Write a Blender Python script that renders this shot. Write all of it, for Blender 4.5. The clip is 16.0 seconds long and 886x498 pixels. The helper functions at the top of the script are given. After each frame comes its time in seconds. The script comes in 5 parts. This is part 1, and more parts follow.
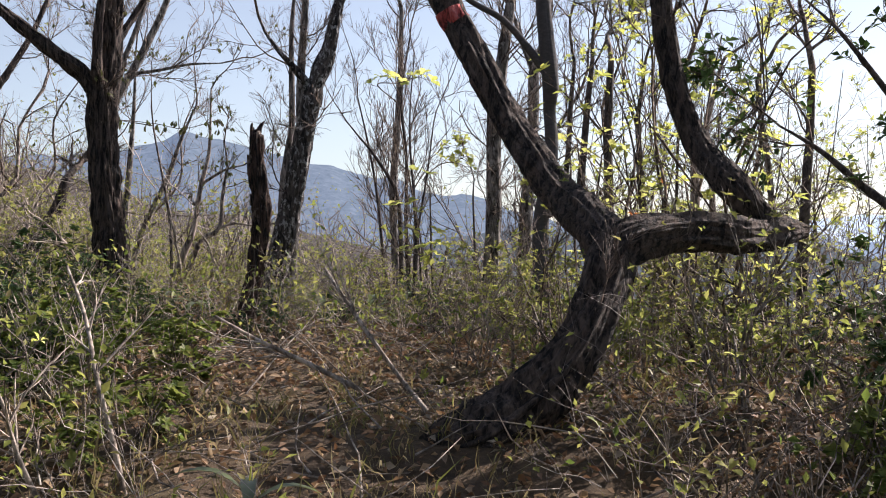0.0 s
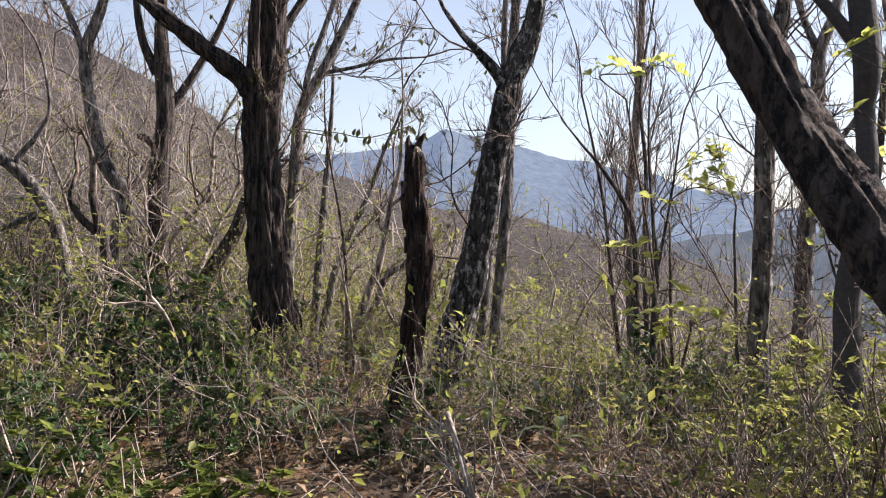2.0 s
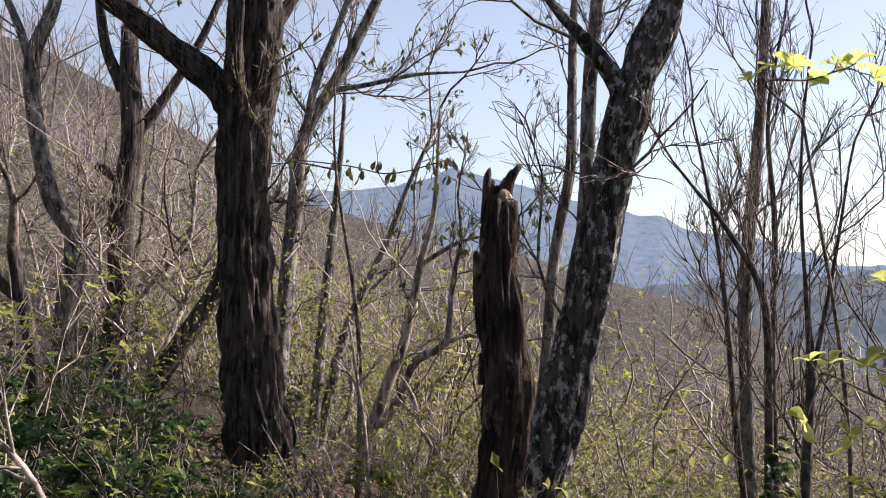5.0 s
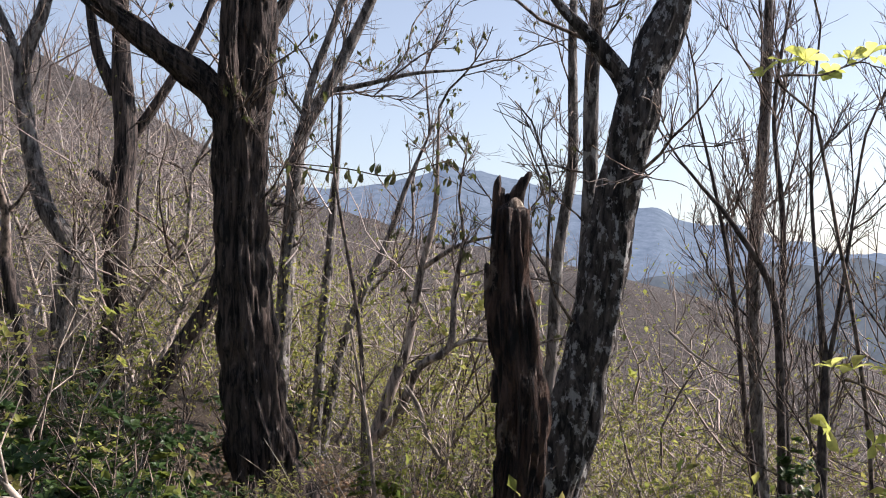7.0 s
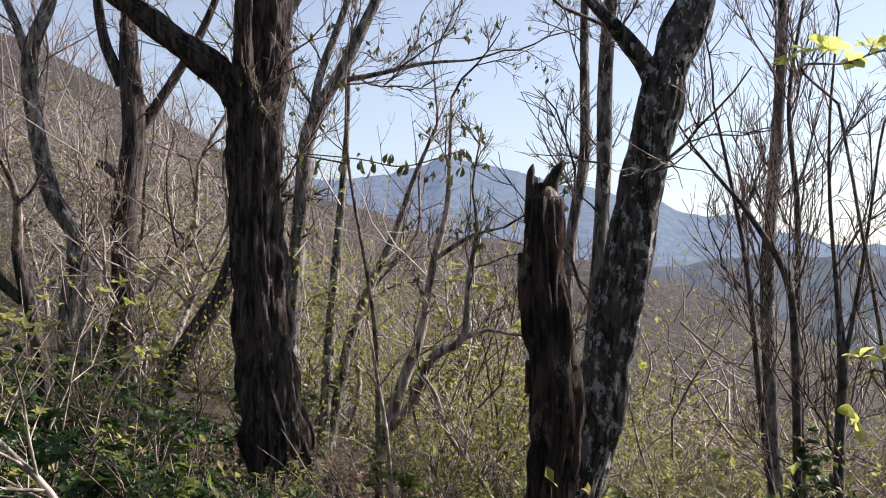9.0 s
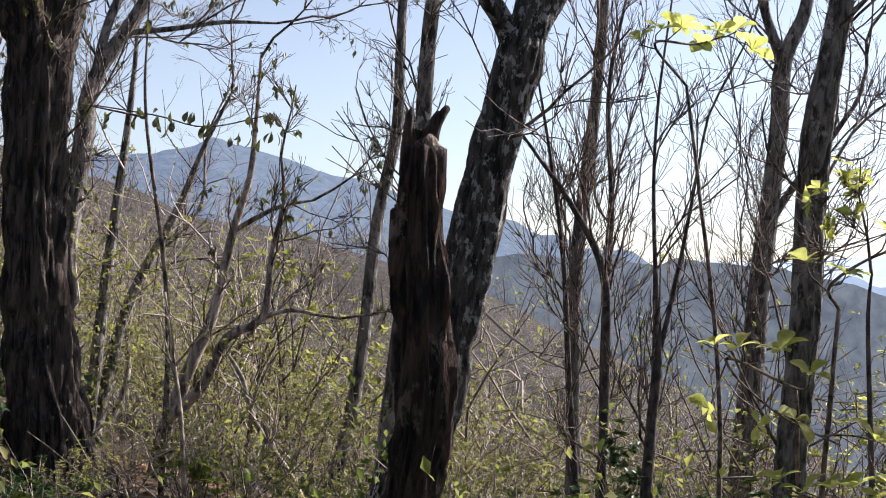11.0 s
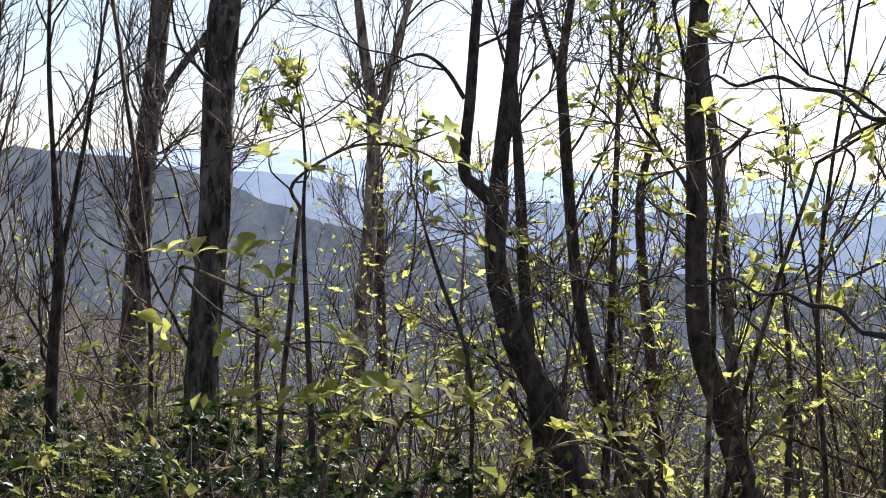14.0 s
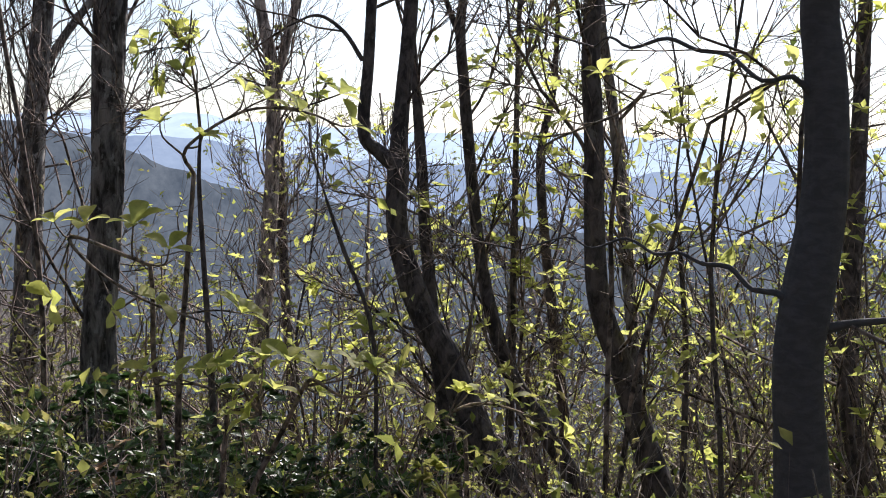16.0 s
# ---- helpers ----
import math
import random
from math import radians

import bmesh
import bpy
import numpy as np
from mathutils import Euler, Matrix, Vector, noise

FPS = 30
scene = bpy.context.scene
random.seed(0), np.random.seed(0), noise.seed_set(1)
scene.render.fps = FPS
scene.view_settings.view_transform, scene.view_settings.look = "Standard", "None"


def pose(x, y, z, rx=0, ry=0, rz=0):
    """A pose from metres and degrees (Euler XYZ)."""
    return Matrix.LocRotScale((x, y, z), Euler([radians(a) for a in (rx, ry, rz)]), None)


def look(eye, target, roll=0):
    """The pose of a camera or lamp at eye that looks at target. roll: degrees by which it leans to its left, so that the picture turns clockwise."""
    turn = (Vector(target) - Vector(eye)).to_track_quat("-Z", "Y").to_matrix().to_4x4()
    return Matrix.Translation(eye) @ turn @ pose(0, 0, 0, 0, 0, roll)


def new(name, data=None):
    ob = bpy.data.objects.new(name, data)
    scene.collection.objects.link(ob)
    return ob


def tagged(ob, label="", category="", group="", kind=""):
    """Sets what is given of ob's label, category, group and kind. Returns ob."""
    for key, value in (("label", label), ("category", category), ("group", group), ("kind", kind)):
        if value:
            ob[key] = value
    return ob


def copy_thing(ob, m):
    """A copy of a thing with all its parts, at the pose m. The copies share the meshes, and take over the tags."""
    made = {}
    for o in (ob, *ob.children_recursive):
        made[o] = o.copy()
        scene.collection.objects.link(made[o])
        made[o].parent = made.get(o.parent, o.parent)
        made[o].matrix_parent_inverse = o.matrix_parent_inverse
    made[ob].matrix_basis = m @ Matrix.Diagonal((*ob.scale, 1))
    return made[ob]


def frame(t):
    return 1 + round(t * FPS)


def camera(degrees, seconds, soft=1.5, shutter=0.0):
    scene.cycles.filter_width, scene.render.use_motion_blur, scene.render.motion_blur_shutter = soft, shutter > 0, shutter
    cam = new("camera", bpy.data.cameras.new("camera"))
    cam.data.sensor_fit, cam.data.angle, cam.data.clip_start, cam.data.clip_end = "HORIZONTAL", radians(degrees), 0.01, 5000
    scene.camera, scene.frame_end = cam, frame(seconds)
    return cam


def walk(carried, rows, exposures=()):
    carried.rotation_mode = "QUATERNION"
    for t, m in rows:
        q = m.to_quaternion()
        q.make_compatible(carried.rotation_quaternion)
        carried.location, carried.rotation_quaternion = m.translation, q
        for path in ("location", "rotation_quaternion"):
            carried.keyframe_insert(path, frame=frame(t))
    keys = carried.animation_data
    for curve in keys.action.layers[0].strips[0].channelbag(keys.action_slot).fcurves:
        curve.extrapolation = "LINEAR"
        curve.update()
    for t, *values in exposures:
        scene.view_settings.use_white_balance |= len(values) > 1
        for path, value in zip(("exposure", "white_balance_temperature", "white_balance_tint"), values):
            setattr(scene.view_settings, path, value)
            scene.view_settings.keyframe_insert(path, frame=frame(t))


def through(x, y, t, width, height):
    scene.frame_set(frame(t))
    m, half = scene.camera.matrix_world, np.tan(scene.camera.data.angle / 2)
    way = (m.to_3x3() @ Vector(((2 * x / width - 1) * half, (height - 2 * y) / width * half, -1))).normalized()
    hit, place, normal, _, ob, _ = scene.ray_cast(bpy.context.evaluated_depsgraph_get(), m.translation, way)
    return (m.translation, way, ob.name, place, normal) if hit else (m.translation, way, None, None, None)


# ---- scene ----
cam = camera(45.61, 16.0, soft=1.0)
PATH = [
    (0.0, look((-0.000, -0.000, 1.551), (-0.000, 10.000, 1.551), -0.00)),
    (0.5, look((0.080, 0.505, 1.578), (-0.521, 10.486, 1.658), 0.05)),
    (1.0, look((0.128, 1.087, 1.700), (-1.167, 11.003, 1.749), 0.20)),
    (1.5, look((0.208, 1.729, 1.867), (-1.869, 11.511, 1.807), -0.04)),
    (2.0, look((0.081, 2.351, 1.899), (-2.327, 12.056, 1.849), 0.60)),
    (2.5, look((-0.054, 2.892, 2.000), (-2.594, 12.563, 1.875), 0.68)),
    (3.0, look((-0.171, 3.423, 2.073), (-2.827, 13.063, 2.020), 0.94)),
    (3.5, look((-0.410, 3.853, 2.027), (-3.005, 13.508, 2.225), 1.73)),
    (4.0, look((-0.576, 4.187, 2.054), (-3.098, 13.859, 2.362), 1.96)),
    (6.5, look((-0.804, 4.636, 2.161), (-3.209, 14.338, 2.454), 0.78)),
    (7.0, look((-0.806, 4.645, 2.163), (-3.228, 14.344, 2.436), 0.49)),
    (7.5, look((-0.801, 4.639, 2.159), (-3.254, 14.329, 2.420), 0.32)),
    (8.0, look((-0.802, 4.634, 2.160), (-3.275, 14.321, 2.393), 0.30)),
    (10.5, look((-1.137, 4.791, 2.130), (-2.600, 14.682, 2.260), 2.44)),
    (11.0, look((-1.181, 4.986, 2.081), (-1.404, 14.982, 2.250), 3.06)),
    (11.5, look((-1.215, 5.185, 2.088), (0.046, 15.105, 2.179), 3.19)),
    (12.0, look((-1.250, 5.318, 2.078), (1.626, 14.896, 2.101), 3.43)),
    (12.5, look((-1.396, 5.462, 2.087), (2.899, 14.492, 1.969), 3.33)),
    (13.0, look((-1.405, 5.491, 2.082), (3.524, 14.188, 1.809), 3.14)),
    (13.5, look((-1.364, 5.477, 2.084), (3.914, 13.960, 1.660), 2.76)),
    (14.0, look((-1.346, 5.473, 2.094), (4.179, 13.787, 1.505), 2.47)),
    (14.5, look((-1.344, 5.475, 2.096), (4.364, 13.655, 1.383), 2.18)),
    (15.0, look((-1.333, 5.471, 2.096), (4.544, 13.522, 1.293), 1.90)),
    (15.5, look((-1.323, 5.470, 2.099), (4.727, 13.384, 1.229), 1.83)),
    (16.0, look((-1.323, 5.478, 2.099), (4.920, 13.236, 1.186), 1.87)),
]
walk(cam, PATH, exposures=((0.0, 0.95, 6400, 16), (1.0, 1.08, 6400, 17), (3.5, 1.12, 6400, 17), (6.5, 1.00, 6300, 16), (10.5, 0.99, 6250, 15), (12.5, 0.88, 6100, 14), (16.0, 0.74, 6100, 14)))

# ---- world and sun ----
SUN_AZ, SUN_EL = -57.0, 36.0          # degrees to the left of +y (so it stands to the right), and above the horizon
world = bpy.data.worlds.new("sky")
scene.world = world
world.use_nodes = True
wn = world.node_tree.nodes
sky = wn.new("ShaderNodeTexSky")
sky.sky_type, sky.sun_disc = "NISHITA", False
sky.sun_elevation, sky.sun_rotation = radians(SUN_EL), radians(-SUN_AZ)
sky.dust_density, sky.air_density, sky.ozone_density, sky.altitude = 0.8, 1.0, 1.5, 300
wn["Background"].inputs["Strength"].default_value = 0.082
pale = wn.new("ShaderNodeHueSaturation")      # a hazy spring sky, paler than a clear one
pale.inputs["Saturation"].default_value = 0.66
world.node_tree.links.new(sky.outputs[0], pale.inputs["Color"])
world.node_tree.links.new(pale.outputs[0], wn["Background"].inputs["Color"])
sun_way = Vector((-math.sin(radians(SUN_AZ)) * math.cos(radians(SUN_EL)), math.cos(radians(SUN_AZ)) * math.cos(radians(SUN_EL)), math.sin(radians(SUN_EL))))
sun_lamp = bpy.data.lights.new("sun", "SUN")
sun_lamp.energy, sun_lamp.angle, sun_lamp.color = 5.0, radians(0.6), (1.0, 0.905, 0.835)
sun = new("sun", sun_lamp)
sun.matrix_world = look(sun_way * 50, (0, 0, 0))


# ---- materials ----
def material(name):
    m = bpy.data.materials.new(name)
    m.use_nodes = True
    nt = m.node_tree
    return m, nt, nt.nodes["Principled BSDF"]


def node(nt, kind, **values):
    n = nt.nodes.new(kind)
    for key, value in values.items():
        n.inputs[key].default_value = value
    return n


def ramp(nt, source, *stops):
    r = nt.nodes.new("ShaderNodeValToRGB")
    while len(r.color_ramp.elements) < len(stops):
        r.color_ramp.elements.new(0.5)
    for e, (at, colour) in zip(r.color_ramp.elements, stops):
        e.position, e.color = at, (*colour, 1)
    nt.links.new(source, r.inputs[0])
    return r


def stretched(nt, scale):
    g = nt.nodes.new("ShaderNodeTexCoord")
    mp = nt.nodes.new("ShaderNodeMapping")
    mp.inputs["Scale"].default_value = scale
    nt.links.new(g.outputs["Object"], mp.inputs[0])
    return mp.outputs[0]


def bark(name, dark, mid, pale, patch=0.6, grain=26.0, stretch=0.22, bump=0.9, rough=0.9, spots=13.0, top=2.1):
    """Bark: fissures shaded and ridges lightened in the colour, a middle tone and pale lichen patches."""
    m, nt, b = material(name)
    co = stretched(nt, (1, 1, stretch))
    fis = node(nt, "ShaderNodeTexNoise", Scale=grain, Detail=8.0, Roughness=0.65, Distortion=0.6)
    nt.links.new(co, fis.inputs["Vector"])
    base = ramp(nt, fis.outputs[0], (0.41, dark), (0.50, mid), (0.62, tuple(min(0.6, top * v) for v in mid)))
    co2 = stretched(nt, (1, 1, 0.6))
    lich = node(nt, "ShaderNodeTexNoise", Scale=spots, Detail=9.0, Roughness=0.68)
    nt.links.new(co2, lich.inputs["Vector"])
    mask = ramp(nt, lich.outputs[0], (patch - 0.02, (0, 0, 0)), (patch + 0.02, (1, 1, 1)))
    mix = nt.nodes.new("ShaderNodeMix")
    mix.data_type = "RGBA"
    nt.links.new(mask.outputs[0], mix.inputs["Factor"])
    nt.links.new(base.outputs[0], mix.inputs["A"])
    mix.inputs["B"].default_value = (*pale, 1)
    nt.links.new(mix.outputs["Result"], b.inputs["Base Color"])
    b.inputs["Roughness"].default_value = rough
    bp = node(nt, "ShaderNodeBump", Strength=bump, Distance=0.03)
    fine = node(nt, "ShaderNodeTexNoise", Scale=grain * 3.2, Detail=6.0, Roughness=0.7)
    nt.links.new(co2, fine.inputs["Vector"])
    both = nt.nodes.new("ShaderNodeMath")
    both.operation = "MULTIPLY_ADD"
    both.inputs[1].default_value = 0.55
    nt.links.new(fine.outputs[0], both.inputs[0]), nt.links.new(fis.outputs[0], both.inputs[2])
    nt.links.new(both.outputs[0], bp.inputs["Height"])
    nt.links.new(bp.outputs[0], b.inputs["Normal"])
    return m


def leaf_material(name, *colours, through=0.5, rough=0.45, shine=0.4):
    """Leaves that differ one from another and let light through."""
    m, nt, b = material(name)
    g = nt.nodes.new("ShaderNodeNewGeometry")
    stops = [(n / max(1, len(colours) - 1), c) for n, c in enumerate(colours)]
    c = ramp(nt, g.outputs["Random Per Island"], *stops)
    tex = node(nt, "ShaderNodeTexNoise", Scale=60.0, Detail=4.0)
    nt.links.new(stretched(nt, (1, 1, 1)), tex.inputs["Vector"])
    mul = nt.nodes.new("ShaderNodeMix")
    mul.data_type, mul.blend_type = "RGBA", "MULTIPLY"
    mul.inputs["Factor"].default_value = 0.5
    tone = ramp(nt, tex.outputs[0], (0.3, (0.6, 0.6, 0.6)), (0.7, (1.25, 1.25, 1.2)))
    nt.links.new(c.outputs[0], mul.inputs["A"])
    nt.links.new(tone.outputs[0], mul.inputs["B"])
    nt.links.new(mul.outputs["Result"], b.inputs["Base Color"])
    b.inputs["Roughness"].default_value = rough
    b.inputs["Specular IOR Level"].default_value = shine
    if through:
        tr = nt.nodes.new("ShaderNodeBsdfTranslucent")
        hue = node(nt, "ShaderNodeHueSaturation", Saturation=1.0, Value=1.7)
        nt.links.new(mul.outputs["Result"], hue.inputs["Color"])
        nt.links.new(hue.outputs[0], tr.inputs["Color"])
        sh = nt.nodes.new("ShaderNodeMixShader")
        sh.inputs[0].default_value = through
        nt.links.new(b.outputs[0], sh.inputs[1])
        nt.links.new(tr.outputs[0], sh.inputs[2])
        nt.links.new(sh.outputs[0], nt.nodes["Material Output"].inputs["Surface"])
    return m


BARK_DARK = bark("bark_dark_furrowed", (0.004, 0.0035, 0.003), (0.062, 0.047, 0.039), (0.25, 0.22, 0.19), patch=0.66, grain=34, stretch=0.14, spots=24.0)
BARK_BENT = bark("bark_brown_furrowed", (0.005, 0.004, 0.003), (0.066, 0.050, 0.040), (0.17, 0.15, 0.13), patch=0.66, grain=30, stretch=0.3, spots=30.0, bump=1.0)
BARK_LICHEN = bark("bark_lichen", (0.005, 0.0042, 0.0036), (0.062, 0.053, 0.047), (0.38, 0.375, 0.365), patch=0.555, grain=34, stretch=0.3, spots=30.0)
BARK_GREY = bark("bark_grey_smooth", (0.035, 0.029, 0.024), (0.145, 0.13, 0.117), (0.36, 0.34, 0.31), patch=0.58, grain=24, stretch=0.3, bump=1.0)
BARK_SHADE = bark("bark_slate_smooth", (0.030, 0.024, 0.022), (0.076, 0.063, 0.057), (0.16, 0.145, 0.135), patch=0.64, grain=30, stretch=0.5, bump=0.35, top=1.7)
BARK_SMOOTH = bark("bark_smooth_slate", (0.060, 0.057, 0.057), (0.072, 0.068, 0.068), (0.10, 0.096, 0.093), patch=0.70, grain=30, stretch=2.2, bump=0.25, spots=26.0, top=1.2)
# BARK_PALE: brightness of sunlit stems put into a paler base colour
BARK_PALE = bark("bark_pale_bleached", (0.06, 0.048, 0.040), (0.27, 0.225, 0.19), (0.46, 0.42, 0.37), patch=0.60, grain=18, stretch=0.3, bump=0.6)
DEAD_WOOD = bark("dead_wood", (0.003, 0.0024, 0.002), (0.058, 0.036, 0.027), (0.24, 0.185, 0.15), patch=0.61, grain=44, stretch=0.22, bump=1.0)
RAW_WOOD = bark("raw_wood", (0.10, 0.07, 0.05), (0.33, 0.26, 0.20), (0.46, 0.40, 0.33), patch=0.6, grain=50, stretch=0.1)
TWIG = bark("twig_bark", (0.03, 0.023, 0.019), (0.14, 0.108, 0.086), (0.30, 0.28, 0.25), patch=0.62, grain=30, stretch=0.6, bump=0.2)
TWIG_PALE = bark("twig_pale", (0.11, 0.088, 0.068), (0.25, 0.21, 0.17), (0.42, 0.38, 0.33), patch=0.6, grain=22, stretch=0.6, bump=0.2)
LEAF_FRESH = leaf_material("leaf_fresh", (0.25, 0.285, 0.07), (0.37, 0.385, 0.09), (0.31, 0.335, 0.10), (0.46, 0.46, 0.14), through=0.68, rough=0.6, shine=0.22)
LEAF_YOUNG = leaf_material("leaf_young", (0.12, 0.15, 0.035), (0.22, 0.24, 0.06), (0.33, 0.335, 0.09), (0.20, 0.17, 0.07), through=0.52, shine=0.2)
LEAF_EVERGREEN = leaf_material("leaf_evergreen", (0.026, 0.052, 0.016), (0.045, 0.085, 0.024), (0.075, 0.115, 0.034), through=0.2, rough=0.42, shine=0.22)
LEAF_MID = leaf_material("leaf_mid", (0.07, 0.105, 0.022), (0.12, 0.165, 0.034), (0.19, 0.22, 0.05), (0.10, 0.115, 0.03), through=0.45, rough=0.45, shine=0.2)
LEAF_OLIVE = leaf_material("leaf_olive", (0.12, 0.14, 0.035), (0.20, 0.215, 0.055), (0.30, 0.295, 0.08), (0.17, 0.15, 0.055), through=0.5, shine=0.2)
LEAF_LIMP = leaf_material("leaf_limp", (0.07, 0.085, 0.03), (0.13, 0.14, 0.04), (0.10, 0.09, 0.045), through=0.4)
LEAF_DEAD = leaf_material("leaf_dead", (0.13, 0.066, 0.034), (0.26, 0.16, 0.085), (0.38, 0.27, 0.155), (0.19, 0.10, 0.05), (0.42, 0.35, 0.25), through=0.2, rough=0.7)
LEAF_RUSSET = leaf_material("leaf_russet", (0.24, 0.085, 0.03), (0.18, 0.075, 0.03), through=0.5)
LEAF_BROAD = leaf_material("leaf_broad", (0.06, 0.09, 0.03), (0.10, 0.13, 0.05), (0.15, 0.16, 0.08), through=0.3, rough=0.3, shine=0.7)
WOOD_GREY = leaf_material("far_wood_grey", (0.13, 0.105, 0.09), (0.30, 0.255, 0.225), (0.20, 0.165, 0.145), (0.44, 0.39, 0.35), through=0, rough=0.85, shine=0.2)
WOOD_BROWN = leaf_material("far_wood_brown", (0.07, 0.053, 0.044), (0.25, 0.20, 0.175), (0.14, 0.105, 0.09), (0.40, 0.35, 0.315), through=0, rough=0.9, shine=0.1)
WOOD_PALE = leaf_material("brushwood_pale", (0.11, 0.085, 0.073), (0.31, 0.26, 0.225), (0.18, 0.145, 0.125), (0.45, 0.40, 0.355), through=0, rough=0.75, shine=0.3)
GRASS_DRY = leaf_material("grass_dry", (0.26, 0.21, 0.08), (0.38, 0.31, 0.16), (0.20, 0.17, 0.06), (0.16, 0.19, 0.04), through=0.35, rough=0.6)


def ground_material():
    m, nt, b = material("forest_soil")
    n1 = node(nt, "ShaderNodeTexNoise", Scale=0.9, Detail=8.0, Roughness=0.7)
    n2 = node(nt, "ShaderNodeTexNoise", Scale=24.0, Detail=8.0, Roughness=0.75)
    co = stretched(nt, (1, 1, 1))
    nt.links.new(co, n1.inputs["Vector"]), nt.links.new(co, n2.inputs["Vector"])
    a = ramp(nt, n1.outputs[0], (0.35, (0.060, 0.040, 0.022)), (0.55, (0.12, 0.082, 0.045)), (0.7, (0.085, 0.082, 0.03)))
    c = ramp(nt, n2.outputs[0], (0.3, (0.35, 0.35, 0.35)), (0.7, (1.4, 1.35, 1.25)))
    mix = nt.nodes.new("ShaderNodeMix")
    mix.data_type, mix.blend_type = "RGBA", "MULTIPLY"
    mix.inputs["Factor"].default_value = 1.0
    nt.links.new(a.outputs[0], mix.inputs["A"]), nt.links.new(c.outputs[0], mix.inputs["B"])
    # the slopes away from the ridge: grey-brown brushwood floor, shade between twigs put into its dark tones
    far = nt.nodes.new("ShaderNodeVectorMath")
    far.operation = "LENGTH"
    nt.links.new(co, far.inputs[0])
    away = nt.nodes.new("ShaderNodeMapRange")
    away.inputs["From Min"].default_value, away.inputs["From Max"].default_value = 11.0, 26.0
    nt.links.new(far.outputs["Value"], away.inputs["Value"])
    n3 = node(nt, "ShaderNodeTexNoise", Scale=0.7, Detail=14.0, Roughness=0.85, Distortion=0.8)
    nt.links.new(co, n3.inputs["Vector"])
    woods = ramp(nt, n3.outputs[0], (0.39, (0.020, 0.017, 0.014)), (0.52, (0.068, 0.056, 0.047)), (0.66, (0.16, 0.135, 0.115)))
    both = nt.nodes.new("ShaderNodeMix")
    both.data_type = "RGBA"
    nt.links.new(away.outputs[0], both.inputs["Factor"])
    nt.links.new(mix.outputs["Result"], both.inputs["A"]), nt.links.new(woods.outputs[0], both.inputs["B"])
    nt.links.new(both.outputs["Result"], b.inputs["Base Color"])
    b.inputs["Roughness"].default_value = 0.95
    bp = node(nt, "ShaderNodeBump", Strength=0.8, Distance=0.04)
    nt.links.new(n2.outputs[0], bp.inputs["Height"])
    bq = node(nt, "ShaderNodeBump", Strength=1.0, Distance=1.2)
    tall = nt.nodes.new("ShaderNodeMath")
    tall.operation = "MULTIPLY"
    nt.links.new(n3.outputs[0], tall.inputs[0]), nt.links.new(away.outputs[0], tall.inputs[1])
    nt.links.new(tall.outputs[0], bq.inputs["Height"]), nt.links.new(bp.outputs[0], bq.inputs["Normal"])
    nt.links.new(bq.outputs[0], b.inputs["Normal"])
    return m


def hazed_material(name, low, high, glow, scale):
    """Far wooded slopes: fine speckle of crowns, with the haze painted into a colour that glows."""
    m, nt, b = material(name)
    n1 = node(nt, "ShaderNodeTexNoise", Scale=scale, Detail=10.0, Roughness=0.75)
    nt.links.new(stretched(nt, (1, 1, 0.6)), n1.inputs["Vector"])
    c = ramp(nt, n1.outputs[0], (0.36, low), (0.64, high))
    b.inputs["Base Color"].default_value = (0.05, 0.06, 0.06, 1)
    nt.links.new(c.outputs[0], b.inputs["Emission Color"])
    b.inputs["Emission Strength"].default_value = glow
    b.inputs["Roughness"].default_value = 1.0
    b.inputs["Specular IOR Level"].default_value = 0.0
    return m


RED_PAINT = bark("red_paint_on_bark", (0.10, 0.02, 0.02), (0.55, 0.10, 0.09), (0.40, 0.25, 0.22), patch=0.62)
SOIL = ground_material()
# the blue air before each range is part of its emission colour
MOUNTAIN = hazed_material("far_mountain", (0.080, 0.112, 0.175), (0.165, 0.205, 0.285), 0.8, 0.035)
FAR_HILLS = hazed_material("far_hills", (0.40, 0.49, 0.65), (0.50, 0.59, 0.74), 0.95, 0.006)
MID_HILLS = hazed_material("blue_slopes", (0.19, 0.24, 0.34), (0.27, 0.325, 0.43), 0.95, 0.012)
VALLEY = hazed_material("far_valley", (0.062, 0.074, 0.094), (0.14, 0.155, 0.175), 0.85, 0.07)

# ---- shape tools ----
rng = np.random.default_rng(7)


def hash3(i, j, k):
    n = (i * 374761393 + j * 668265263 + k * 2147483647) & 0x7FFFFFFF
    n = ((n ^ (n >> 13)) * 1274126177) & 0x7FFFFFFF
    return ((n ^ (n >> 16)) & 0xFFFF) / 65535.0


def value_noise(x, y, z):
    """Smooth noise from 0 to 1 over arrays."""
    x, y, z = (np.asarray(v, float) for v in np.broadcast_arrays(x, y, z))
    i, j, k = (np.floor(v).astype(np.int64) for v in (x, y, z))
    u, v, w = (x - i), (y - j), (z - k)
    u, v, w = (a * a * (3 - 2 * a) for a in (u, v, w))
    out = 0
    for a in (0, 1):
        for b in (0, 1):
            for c in (0, 1):
                out = out + hash3(i + a, j + b, k + c) * (u if a else 1 - u) * (v if b else 1 - v) * (w if c else 1 - w)
    return out


def unit(v):
    return v / np.maximum(np.linalg.norm(v, axis=-1, keepdims=True), 1e-9)


